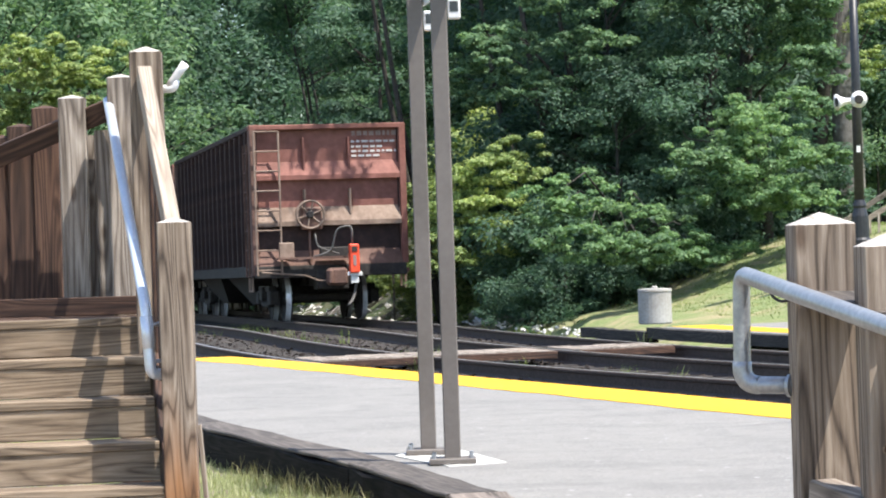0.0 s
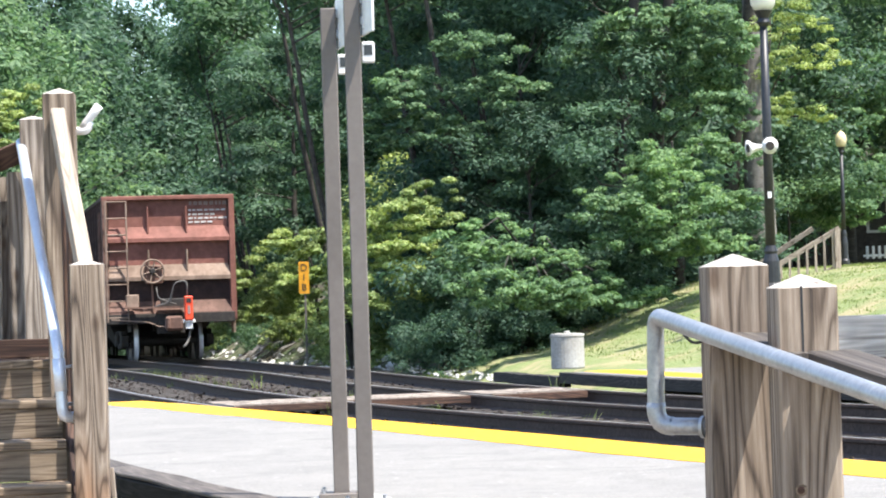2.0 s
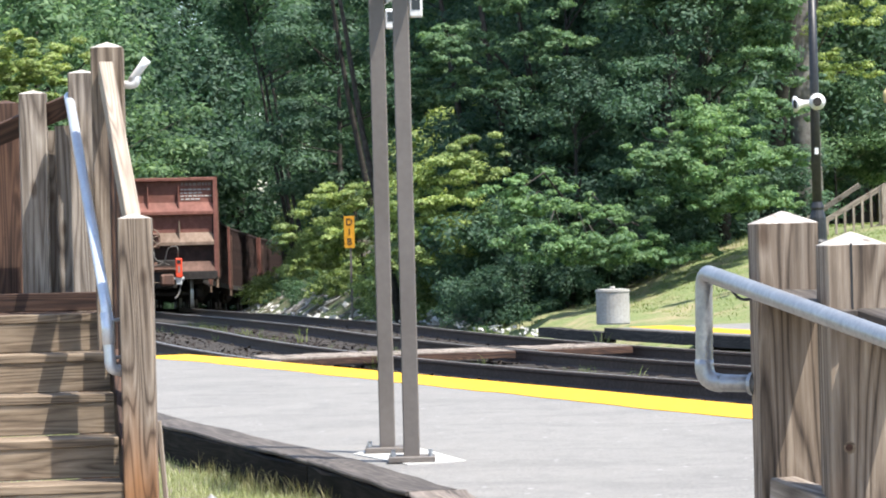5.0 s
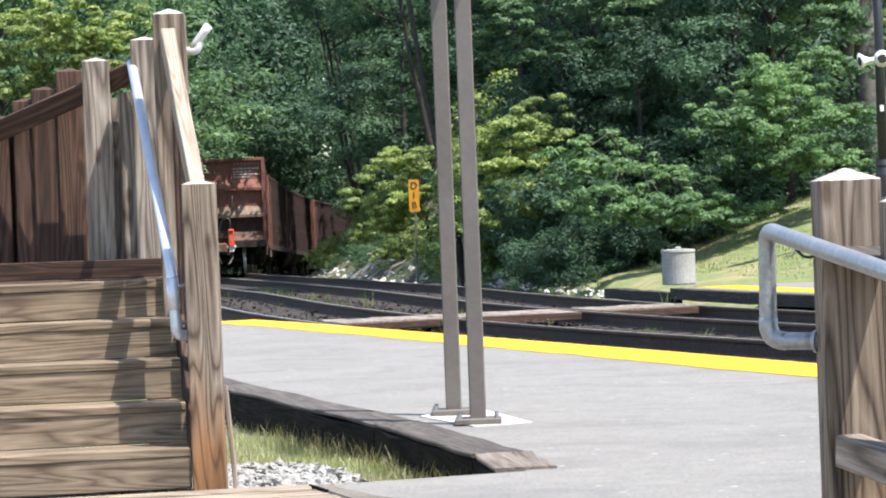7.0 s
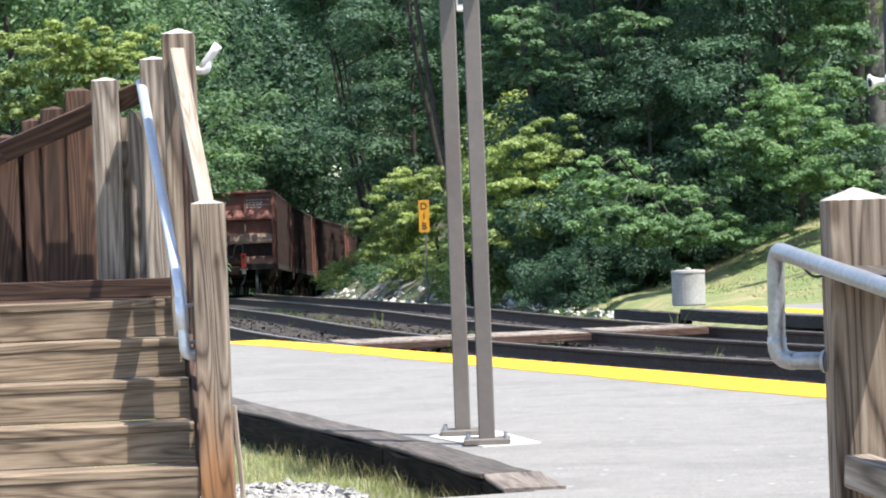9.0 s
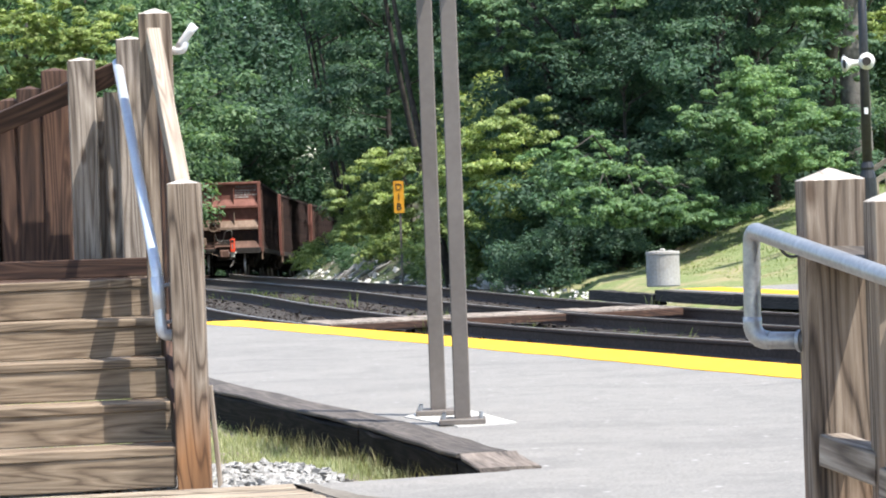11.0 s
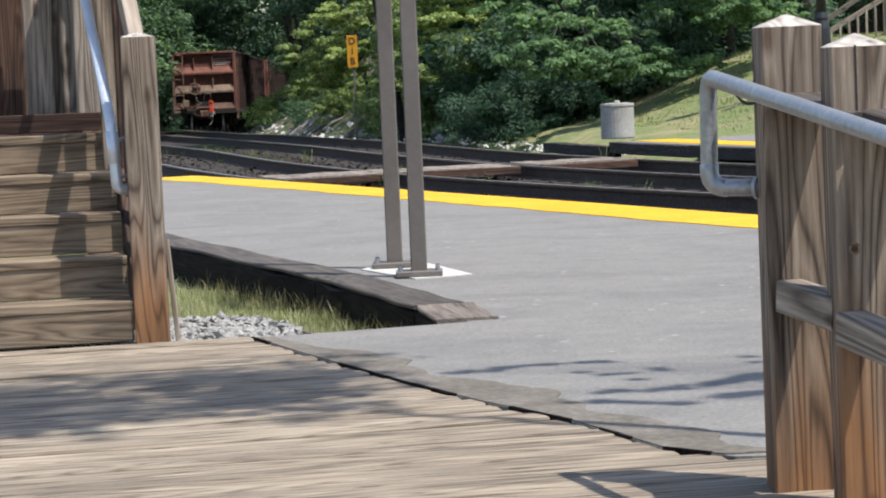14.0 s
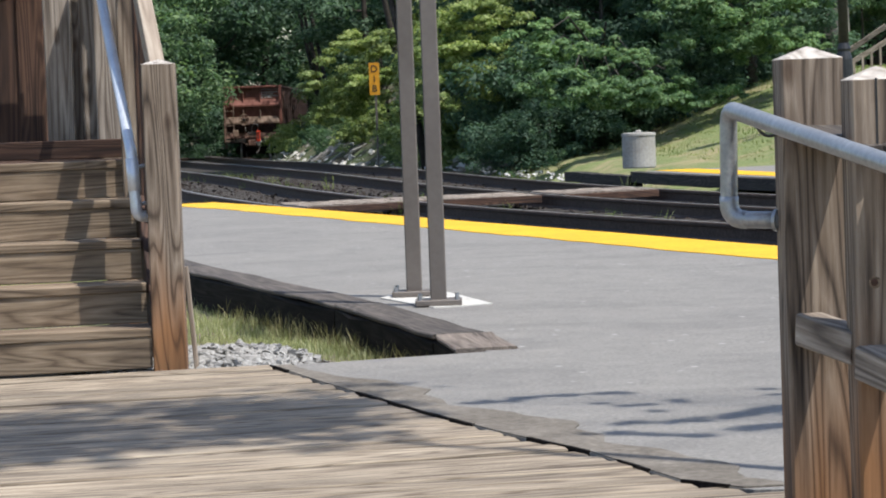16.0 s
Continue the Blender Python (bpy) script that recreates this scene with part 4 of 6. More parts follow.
part("wire", tube(bmesh.new(), bend([(0.744, 6.473, 1.026), (0.781, 6.464, 0.974), (0.837, 6.436, 1.007)], 0.03, 5), 0.004, 6), BLACK_PAINT, _ph)
_bf = thing("rail_fence", "sun-bleached grey board of a rail fence", "fence", kind="structure")
plank("board", (1.42, 8.48, 0.94), (4.4, 8.75, 0.94), 0.148, 0.038, WOOD_BLEACH, _bf, up=(0, -1, 0), seed=7, wear=0.002, cuts=4)
post("post", 3.0, 8.68, -0.02, 1.1, 0.14, WOOD_POST, _bf, 4)

# ================= steel sign posts on the platform =================
_sg = thing("station_sign", "brown painted steel posts carrying a sign panel", "sign")
_pp = [(-0.138, 13.60), (-0.279, 14.27)]
for x, y in _pp:
    bm = bmesh.new()
    box(bm, (x, y, 1.385), (0.088, 0.062, 2.73), None, 0.006)
    part("post", bm, POLE_PAINT, _sg)
    bm = bmesh.new()
    box(bm, (x, y, 0.021), (0.25, 0.20, 0.030), None, 0.004)
    bp = part("base_plate", bm, POLE_PAINT, _sg)
    me = None
    for dx in (-0.1, 0.1):
        for dy in (-0.075, 0.075):
            part("bolt", tube(bmesh.new(), [(x + dx, y + dy, 0.036), (x + dx, y + dy, 0.062)], 0.012, 6), GALVANISED, bp)
_a, _b = Vector(_pp[1]), Vector(_pp[0])
_d = (_b - _a).normalized()
_o = Vector((0.052, 0.02))
_e0, _e1 = _a + _o - _d * 0.03, _b + _o + _d * 0.30
plank("sign_panel", (_e0.x, _e0.y, 2.66), (_e1.x, _e1.y, 2.66), 0.28, 0.012, WHITE_PAINT, _sg, up=(_d.y, -_d.x, 0), label="white sign panel")
for x, y in _pp:
    for z in (2.60, 2.72):
        part("clamp", boxes(((x + 0.056, y + 0.01, z), (0.03, 0.05, 0.05)), bevel=0.004), GALVANISED, _sg)
    lamp = part("small_lamp", boxes(((x + 0.082, y + 0.02, 2.435), (0.07, 0.06, 0.11)), bevel=0.006), WHITE_PAINT, _sg, "small boxed lamp")
    part("lens", boxes(((x + 0.082, y - 0.0105, 2.445), (0.045, 0.004, 0.055))), GLASS_DARK, lamp)
solid("concrete_pad", slab([(-0.47, 14.22), (-0.16, 13.42), (0.15, 13.56), (-0.10, 14.5), (-0.36, 14.62)], 0.006, 0.05), CONCRETE, "pale concrete footing under the sign posts", "footing", kind="structure")


# ================= across the tracks =================
_cy = thing("concrete_drum", "pale concrete drum with a lid beside the platform", "drum", pose(2.60, 36.85, -0.005))
part("body", lathe(bmesh.new(), [(0.235, 0.0), (0.245, 0.02), (0.24, 0.44), (0.236, 0.46)], 28), DRUM_STONE, _cy, smooth=False)
part("lid", lathe(bmesh.new(), [(0.245, 0.46), (0.25, 0.475), (0.245, 0.505), (0.15, 0.515)], 28), DRUM_STONE, _cy)
part("knob", lathe(bmesh.new(), [(0.04, 0.515), (0.045, 0.53), (0.03, 0.55)], 12), DRUM_STONE, _cy)


def acorn_lamp(label, x, y, z0, height, horns=False, k=1.0, glass=None):
    glass = glass or LAMP_GLASS
    t = thing("street_lamp", label, "street lamp", pose(x, y, z0), "street lamps")
    h = height
    part("base", lathe(bmesh.new(), [(0.17 * k, 0), (0.17 * k, 0.12), (0.13 * k, 0.16), (0.12 * k, 0.5), (0.09 * k, 0.62), (0.10 * k, 0.66), (0.075 * k, 0.75)], 16), BLACK_PAINT, t)
    part("shaft", tube(bmesh.new(), [(0, 0, 0.7), (0, 0, h * 0.5), (0, 0, h - 0.75 * k)], 0.07, 14, True, [0.072 * k, 0.066 * k, 0.055 * k]), BLACK_PAINT, t, smooth=True)
    part("fitter", lathe(bmesh.new(), [(0.055 * k, h - 0.78 * k), (0.10 * k, h - 0.72 * k), (0.075 * k, h - 0.66 * k), (0.12 * k, h - 0.58 * k), (0.14 * k, h - 0.55 * k)], 16), BLACK_PAINT, t)
    part("globe", lathe(bmesh.new(), [(0.12 * k, h - 0.55 * k), (0.175 * k, h - 0.46 * k), (0.195 * k, h - 0.30 * k), (0.17 * k, h - 0.16 * k), (0.10 * k, h - 0.10 * k)], 18), glass, t, "frosted globe", smooth=True)
    part("finial", lathe(bmesh.new(), [(0.11 * k, h - 0.10 * k), (0.09 * k, h - 0.06 * k), (0.03 * k, h - 0.03 * k), (0.015 * k, h)], 12), glass, t)
    if horns:
        for sx, dx, dy in ((-1, -0.95, -0.25), (1, 0.02, -1.0)):
            d = Vector((dx, dy, -0.08)).normalized()
            o = Vector((-0.06 if sx < 0 else -0.02, -0.09, 2.33 + (0.0 if sx > 0 else -0.02)))
            bm = bmesh.new()
            tube(bm, [o + d * q for q in (0.0, 0.08, 0.14, 0.22, 0.27, 0.28)], 0.05, 16, True, [0.04, 0.045, 0.055, 0.085, 0.125, 0.132])
            hn = part("loudspeaker", bm, WHITE_PAINT, t, "white horn loudspeaker", smooth=True)
            # a flat dark disc stands in for the shade inside the horn
            bm = bmesh.new()
            tube(bm, [o + d * 0.274, o + d * 0.284], 0.10, 14, True, [0.072, 0.072])
            part("mouth", bm, UNDER_CAR, hn, "dark disc for the shaded mouth")
        part("bracket", boxes(((0, -0.06, 2.33), (0.16, 0.05, 0.05)), bevel=0.005), BLACK_PAINT, t)
        part("sticker", boxes(((0.0, -0.071, 1.55), (0.06, 0.012, 0.10))), WHITE_PAINT, t)
    return t


acorn_lamp("tall black street lamp with white horn loudspeakers", 6.08, 40.0, 0.99, 5.07, True, 1.1)
acorn_lamp("grey street lamp with frosted globe on the lawn", 10.29, 49.0, 1.38, 3.55, False, 0.74)
acorn_lamp("street lamp with amber globe by the path", 9.42, 52.0, 1.45, 2.80, False, 0.62, AMBER_GLASS)
solid("lamp_footing", slab([(9.95, 48.7), (10.65, 48.7), (10.65, 49.3), (9.95, 49.3)], 1.5, 0.5), PALE_STONE, "pale stone footing under the street lamp", "footing")

_ps = thing("trackside_sign", "narrow orange trackside sign on a grey post", "sign", pose(-1.874, 58.0, -0.143))
part("post", boxes(((0.02, 0.03, 0.55), (0.05, 0.04, 2.1)), bevel=0.006), POLE_PAINT, _ps)
_pl_ = part("panel", boxes(((0, 0, 1.745), (0.235, 0.012, 0.73)), bevel=0.003), SIGN_ORANGE, _ps, "orange panel with black letters")
for ch, z in (("D", 1.97), ("I", 1.745), ("B", 1.52)):
    cu = bpy.data.curves.new("letter", "FONT")
    cu.body, cu.size, cu.align_x, cu.align_y, cu.extrude = ch, 0.22, "CENTER", "CENTER", 0.002
    tmp = bpy.data.objects.new("letter", cu)
    scene.collection.objects.link(tmp)
    bpy.context.view_layer.update()
    me = bpy.data.meshes.new_from_object(tmp.evaluated_get(bpy.context.evaluated_depsgraph_get()))
    bpy.data.objects.remove(tmp)
    me.materials.clear()
    me.materials.append(BLACK_PAINT)
    part("letter", me, None, _pl_, "", pose(0, -0.011, z, 90, 0, 0))

# wooden steps rail on the lawn
_sr = thing("lawn_stair_rail", "pale timber railing of steps up the lawn", "railing")
for x, y, z0, z1 in ((7.85, 44.0, 0.8, 2.07), (6.65, 44.2, 0.4, 1.38)):
    plank("post", (x, y, z0), (x, y, z1), 0.10, 0.10, WOOD_PALE, _sr, up=(0, -1, 0))
plank("top_rail", (6.6, 44.2, 1.33), (7.9, 44.0, 2.07), 0.09, 0.05, WOOD_PALE, _sr, up=(0, -1, 0))
plank("lower_rail", (6.6, 44.2, 0.75), (7.9, 44.0, 1.45), 0.07, 0.04, WOOD_PALE, _sr, up=(0, -1, 0))
for _k in range(8):
    f = (_k + 0.5) / 8
    plank("baluster", (6.65 + 1.2 * f, 44.15 - 0.15 * f, 0.72 + 0.72 * f), (6.65 + 1.2 * f, 44.15 - 0.15 * f, 1.33 + 0.72 * f), 0.04, 0.04, WOOD_PALE, _sr, up=(0, -1, 0))
plank("back_rail", (6.6, 45.2, 1.45), (7.6, 45.0, 2.1), 0.09, 0.05, WOOD_GREY, _sr, up=(0, -1, 0))


# house behind the trees
def house():
    h = thing("house", "dark brown house behind the trees", "house", pose(15.4, 76.0, 1.6, 0, 0, 4))
    bm = bmesh.new()
    for c, s in (((-2.6, 0, 1.4), (1.1, 0.2, 2.8)), ((3.0, 0, 1.4), (3.0, 0.2, 2.8)), ((-0.3, 0, 0.5), (3.5, 0.2, 1.0)), ((-0.3, 0, 2.45), (3.5, 0.2, 0.7)), ((-1.5, 0, 1.55), (1.1, 0.2, 1.1)), ((1.0, 0, 1.55), (0.9, 0.2, 1.1)), ((-3.05, 3, 1.4), (0.2, 6, 2.8)), ((4.4, 3, 1.4), (0.2, 6, 2.8)), ((0.7, 6, 1.4), (7.4, 0.2, 2.8))):
        box(bm, c, s)
    part("wall", bm, HOUSE_WALL, h)
    bm = bmesh.new()
    box(bm, (0.7, 1.2, 3.55), (8.6, 4.4, 0.14), None)
    for v in bm.verts:
        v.co.z += (v.co.y - 1.2) * 0.28 - 0.5
    # the roof takes the dark wall colour in place of the trees' shade
    part("roof", bm, HOUSE_WALL, h)
    w = part("window", boxes(((-0.2, -0.02, 1.02), (1.6, 0.26, 0.08)), ((-0.2, -0.02, 2.08), (1.6, 0.26, 0.08)), ((-0.95, -0.02, 1.55), (0.08, 0.24, 1.1)), ((0.55, -0.02, 1.55), (0.08, 0.24, 1.1)), ((-0.2, -0.02, 1.55), (0.05, 0.2, 1.1))), GREY_SIGN, h)
    part("pane", boxes(((-0.2, 0.04, 1.55), (1.44, 0.01, 1.04))), GLASS_DARK, w)
    part("door", boxes(((-2.05, -0.06, 1.0), (0.9, 0.06, 2.0)), bevel=0.01), BLACK_PAINT, h)


house()
_pf = thing("picket_fence", "small white picket fence on the lawn", "fence")
for _k in range(9):
    plank("picket", (12.55 + 0.16 * _k, 66.0, 1.72), (12.55 + 0.16 * _k, 66.0, 2.05), 0.07, 0.02, WHITE_PAINT, _pf, up=(0, -1, 0))
plank("rail", (12.45, 66.02, 1.80), (13.95, 66.02, 1.80), 0.06, 0.02, WHITE_PAINT, _pf, up=(0, -1, 0))
_ns = thing("notice", "grey notice board on a post", "sign", pose(12.5, 62.0, 1.48))
part("post", boxes(((0, 0, 0.8), (0.06, 0.06, 1.9)), bevel=0.004), GREY_SIGN, _ns)
part("board", boxes(((0, -0.04, 1.6), (0.45, 0.02, 0.5)), bevel=0.004), GREY_SIGN, _ns)
for _k in range(4):
    part("writing", boxes(((0, -0.053, 1.75 - 0.1 * _k), (0.32, 0.004, 0.035))), BLACK_PAINT, _ns)

# timber crossing panels between the rails
_cr = thing("crossing_panel", "grey worn timber crossing panels between the rails", "crossing", kind="structure")
_sc = s_at_y(31.0)
for _ in range(4):
    p, d, n = line_frame(_sc)
    _sc += (Vector((-0.75, 30.35)) - p).dot(d)
_sc += 0.62
for off, w, n, half in ((NEAR_OFF, 0.30, 4, 0.62), (-1.75, 0.32, 5, 0.62), (NEAR_OFF - 1.22, 0.26, 2, 0.8), (0.0, 0.30, 4, 0.6)):
    for _k in range(n):
        o = off + (_k - (n - 1) / 2) * (w + 0.01)
        p, q = far_edge(_sc - half, o), far_edge(_sc + half, o)
        plank("crossing_timber", (*p, -0.148), (*q, -0.148), w, 0.09, WOOD_GREY, _cr, seed=_k, wear=0.006, cuts=4, bevel=0.01)
    o = n * (w + 0.01) / 2
    p, q = far_edge(_sc - half - 0.03, off - o), far_edge(_sc - half - 0.03, off + o)
    plank("end_board", (*p, -0.156), (*q, -0.156), 0.05, 0.085, WOOD_BROWN, _cr, seed=n, wear=0.004, cuts=3, label="brown end board of the crossing")


# ================= the coal train =================
CAR_LEN, CAR_GAP = 14.4, 1.05


def wheelset_mesh():
    bm = bmesh.new()
    turn = Matrix.Rotation(radians(90), 4, "Y")
    prof = [(0.07, -0.79), (0.07, -0.72), (0.14, -0.715), (0.40, -0.72), (0.455, -0.725), (0.455, -0.80), (0.455, -0.80)]
    for sgn in (1, -1):
        b2 = bmesh.new()
        lathe(b2, [(0.08, 0.68), (0.13, 0.685), (0.15, 0.70), (0.40, 0.70), (0.48, 0.685), (0.48, 0.715), (0.457, 0.73), (0.455, 0.815), (0.40, 0.82), (0.38, 0.785), (0.16, 0.78), (0.12, 0.85), (0.07, 0.86)], 28)
        m = Matrix.Rotation(radians(90 * sgn), 4, "Y")
        bmesh.ops.transform(b2, matrix=m, verts=b2.verts)
        me = bpy.data.meshes.new("t")
        b2.to_mesh(me)
        b2.free()
        bm.from_mesh(me)
        bpy.data.meshes.remove(me)
    tube(bm, [(-0.7, 0, 0), (0.7, 0, 0)], 0.08, 14)
    return bm


def build_car(label, rear_gear=True):
    """A rusty open hopper car; origin on the rail head under its rear end, y forwards."""
    car = thing("hopper_car", label, "railway car", None, "cars of the coal train")
    W, L, Z0, Z1 = 3.10, CAR_LEN, 1.02, 3.80
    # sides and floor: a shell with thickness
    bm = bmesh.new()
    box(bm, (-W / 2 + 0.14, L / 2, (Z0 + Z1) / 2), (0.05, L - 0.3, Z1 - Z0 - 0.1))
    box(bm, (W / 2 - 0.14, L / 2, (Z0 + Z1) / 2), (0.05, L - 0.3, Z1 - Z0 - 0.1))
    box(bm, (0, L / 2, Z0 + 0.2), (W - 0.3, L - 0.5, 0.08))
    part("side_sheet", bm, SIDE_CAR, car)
    # coal load
    bm = bmesh.new()
    g = 22
    vs = [[bm.verts.new((-1.36 + 2.72 * i / 6, 0.35 + (L - 0.7) * j / g, 3.35 + 0.22 * (1 - abs(i - 3) / 3) + random.uniform(-0.05, 0.05))) for i in range(7)] for j in range(g + 1)]
    for j in range(g):
        for i in range(6):
            bm.faces.new((vs[j][i], vs[j][i + 1], vs[j + 1][i + 1], vs[j + 1][i]))
    part("coal_load", bm, UNDER_CAR, car, "dark coal load")
    # ends
    for yo, sg in ((0.20, 1), (L - 0.20, -1)):
        bm = bmesh.new()
        box(bm, (0, yo, 3.30), (W - 0.24, 0.05, 0.98))
        part("end_panel", bm, RED_CAR, car)
        bm = bmesh.new()
        box(bm, (0, yo + 0.005 * sg, 2.34), (W - 0.24, 0.05, 0.92))
        part("end_panel", bm, RED_CAR, car)
        # the lower panel's dark colour stands in for the shade on it
        bm = bmesh.new()
        box(bm, (0, yo + 0.01 * sg, 1.44), (W - 0.24, 0.05, 0.86))
        part("end_panel", bm, SIDE_CAR, car, "lower end panel darkened for the shade")
        # the lowest rib is browner, its shade put into the colour
        for z, t, mat in ((2.80, 0.16, RED_CAR), (1.90, 0.17, TAN_CAR), (1.05, 0.20, RUST_CAR)):
            # sloping shelf-like stiffener, its upper face catching the sun
            b2 = bmesh.new()
            y0, y1 = yo - 0.02 * sg, yo - t * sg
            pr = [(y0, z + 0.34), (y1, z + 0.06), (y1, z - 0.03), (y0, z - 0.03)]
            l_ = [b2.verts.new((-W / 2 + 0.13, y, zz)) for y, zz in pr]
            r_ = [b2.verts.new((W / 2 - 0.13, y, zz)) for y, zz in pr]
            for k in range(4):
                b2.faces.new((l_[k], l_[(k + 1) % 4], r_[(k + 1) % 4], r_[k]))
            b2.faces.new(l_[::-1])
            b2.faces.new(r_)
            bmesh.ops.recalc_face_normals(b2, faces=b2.faces)
            part("end_rib", b2, mat, car, "sloping end stiffener catching the sun")
        for x in (-0.48, 0.42):
            for z, hh in ((3.28, 0.62), (2.33, 0.50)):
                part("end_stake", boxes(((x, yo - 0.07 * sg, z), (0.045, 0.11, hh)), bevel=0.008), TAN_CAR if z < 3 else RED_CAR, car)
        for x in (-W / 2 + 0.07, W / 2 - 0.07):
            part("corner_post", boxes(((x, yo - 0.03 * sg, 2.35), (0.13, 0.26, 2.86)), bevel=0.012), RUST_CAR if x < 0 else RED_CAR, car)
        part("top_chord", boxes(((0, yo - 0.04 * sg, 3.80), (W, 0.24, 0.10)), bevel=0.015), RED_CAR, car)
        part("end_sill", boxes(((0, yo - 0.10 * sg, 0.98), (W - 0.1, 0.22, 0.24)), ((0, yo - 0.02 * sg, 0.80), (0.62, 0.5, 0.36)), bevel=0.015), UNDER_CAR, car)
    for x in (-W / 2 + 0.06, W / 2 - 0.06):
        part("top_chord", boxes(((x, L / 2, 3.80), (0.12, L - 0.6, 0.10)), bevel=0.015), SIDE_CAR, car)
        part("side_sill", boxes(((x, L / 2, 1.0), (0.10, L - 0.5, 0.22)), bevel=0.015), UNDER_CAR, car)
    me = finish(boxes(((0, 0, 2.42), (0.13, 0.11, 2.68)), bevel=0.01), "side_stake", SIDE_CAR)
    n = 17
    for k in range(n):
        y = 0.75 + (L - 1.5) * k / (n - 1)
        for x in (-W / 2 + 0.065, W / 2 - 0.065):
            part("side_stake", me, None, car, "", pose(x, y, 0))
    # slope sheets and hoppers below
    bm = bmesh.new()
    for yc in (4.6, 9.8):
        b2 = [bm.verts.new(p) for p in ((-1.3, yc - 2.2, 1.0), (1.3, yc - 2.2, 1.0), (1.3, yc + 2.2, 1.0), (-1.3, yc + 2.2, 1.0), (-0.9, yc - 0.5, 0.32), (0.9, yc - 0.5, 0.32), (0.9, yc + 0.5, 0.32), (-0.9, yc + 0.5, 0.32))]
        for q in ((0, 1, 5, 4), (1, 2, 6, 5), (2, 3, 7, 6), (3, 0, 4, 7), (4, 5, 6, 7)):
            bm.faces.new([b2[i] for i in q])
    part("hopper", bm, UNDER_CAR, car)
    part("centre_sill", boxes(((0, L / 2, 0.86), (0.36, L - 0.2, 0.34)), bevel=0.01), UNDER_CAR, car)
    # bogies
    wheels = []
    wme = finish(wheelset_mesh(), "wheelset", UNDER_CAR, False)
    wme.materials.append(BRIGHT_STEEL)
    for p in wme.polygons:
        c = p.center
        r = math.hypot(c.y, c.z)
        if r > 0.43 and 0.70 < abs(c.x) < 0.83:
            p.material_index = 1
    for yb in (2.05, L - 2.05):
        bg = part("bogie", boxes(((0, 0, 0.56), (2.3, 0.32, 0.26)), ((0, 0, 0.80), (0.5, 0.4, 0.2)), bevel=0.02), UNDER_CAR, car, "", pose(0, yb, 0))
        for x in (-1.0, 1.0):
            bm = bmesh.new()
            box(bm, (x, 0, 0.66), (0.16, 1.5, 0.12), None, 0.02)
            box(bm, (x, 0, 0.34), (0.14, 0.9, 0.11), None, 0.02)
            for yy in (-0.86, 0.86):
                box(bm, (x, yy, 0.47), (0.2, 0.34, 0.28), None, 0.03)
                box(bm, (x, yy * 0.55, 0.50), (0.14, 0.12, 0.36), None, 0.02)
            for yy in (-0.13, 0.0, 0.13):
                tube(bm, [(x, yy, 0.38), (x, yy, 0.62)], 0.055, 8)
            part("side_frame", bm, UNDER_CAR, bg)
        for yy in (-0.86, 0.86):
            wheels.append(part("wheelset", wme, None, bg, "wheel pair with worn treads brightened for the sun", pose(0, yy, 0.457)))
    # ladders at the left corner of each end and side
    for yo, sg, xl in ((0.0, 1, -1.33), (L, -1, 1.33)):
        ld = part("ladder", boxes(((xl - 0.14 * sg, yo - 0.06 * sg, 2.32), (0.035, 0.05, 2.80)), ((xl + 0.34 * sg, yo - 0.06 * sg, 2.32), (0.035, 0.05, 2.80)), bevel=0.004), TAN_CAR, car, "narrow steel ladder")
        for k in range(8):
            part("rung", tube(bmesh.new(), [(xl - 0.14 * sg, yo - 0.07 * sg, 1.02 + 0.385 * k), (xl + 0.34 * sg, yo - 0.07 * sg, 1.02 + 0.385 * k)], 0.017, 6), TAN_CAR, ld)
    for x in (-W / 2 - 0.02, W / 2 + 0.02):
        ld = part("side_ladder", boxes(((x, 0.34, 2.2), (0.04, 0.03, 2.6)), ((x, 0.80, 2.2), (0.04, 0.03, 2.6)), bevel=0.004), RUST_CAR, car)
        for k in range(7):
            part("rung", tube(bmesh.new(), [(x, 0.34, 1.05 + 0.38 * k), (x, 0.80, 1.05 + 0.38 * k)], 0.015, 6), RUST_CAR, ld)
        part("side_step", boxes(((x * 0.97, 0.57, 0.62), (0.05, 0.48, 0.03)), ((x * 0.97, 0.35, 0.78), (0.04, 0.03, 0.34)), ((x * 0.97, 0.79, 0.78), (0.04, 0.03, 0.34))), TAN_CAR, car)
    # brake gear on the rear end
    bw = part("brake_wheel", tube(bmesh.new(), [(-0.42 + 0.27 * math.cos(a), -0.17, 2.08 + 0.27 * math.sin(a)) for a in [2 * math.pi * k / 24 for k in range(25)]], 0.024, 8, False), TAN_CAR, car, "spoked brake wheel")
    for k in range(6):
        a = 2 * math.pi * k / 6 + 0.3
        part("spoke", tube(bmesh.new(), [(-0.42, -0.15, 2.08), (-0.42 + 0.26 * math.cos(a), -0.17, 2.08 + 0.26 * math.sin(a))], 0.018, 6), TAN_CAR, bw)
    part("hub", lathe(bmesh.new(), [(0.08, 0), (0.08, 0.06), (0.05, 0.09)], 12), UNDER_CAR, bw, "", pose(-0.42, -0.10, 2.08, 90, 0, 0))
    part("brake_housing", boxes(((-0.38, 0.02, 2.0), (0.40, 0.26, 0.42)), ((-0.42, 0.0, 1.55), (0.05, 0.05, 0.9)), bevel=0.02), RUST_CAR, car)
    part("brake_step", boxes(((-0.35, -0.20, 1.24), (1.5, 0.22, 0.035))), RUST_CAR, car, "dusty brake step")
    part("brake_bracket", boxes(((0.05, -0.12, 1.33), (0.6, 0.16, 0.22)), bevel=0.02), UNDER_CAR, car)
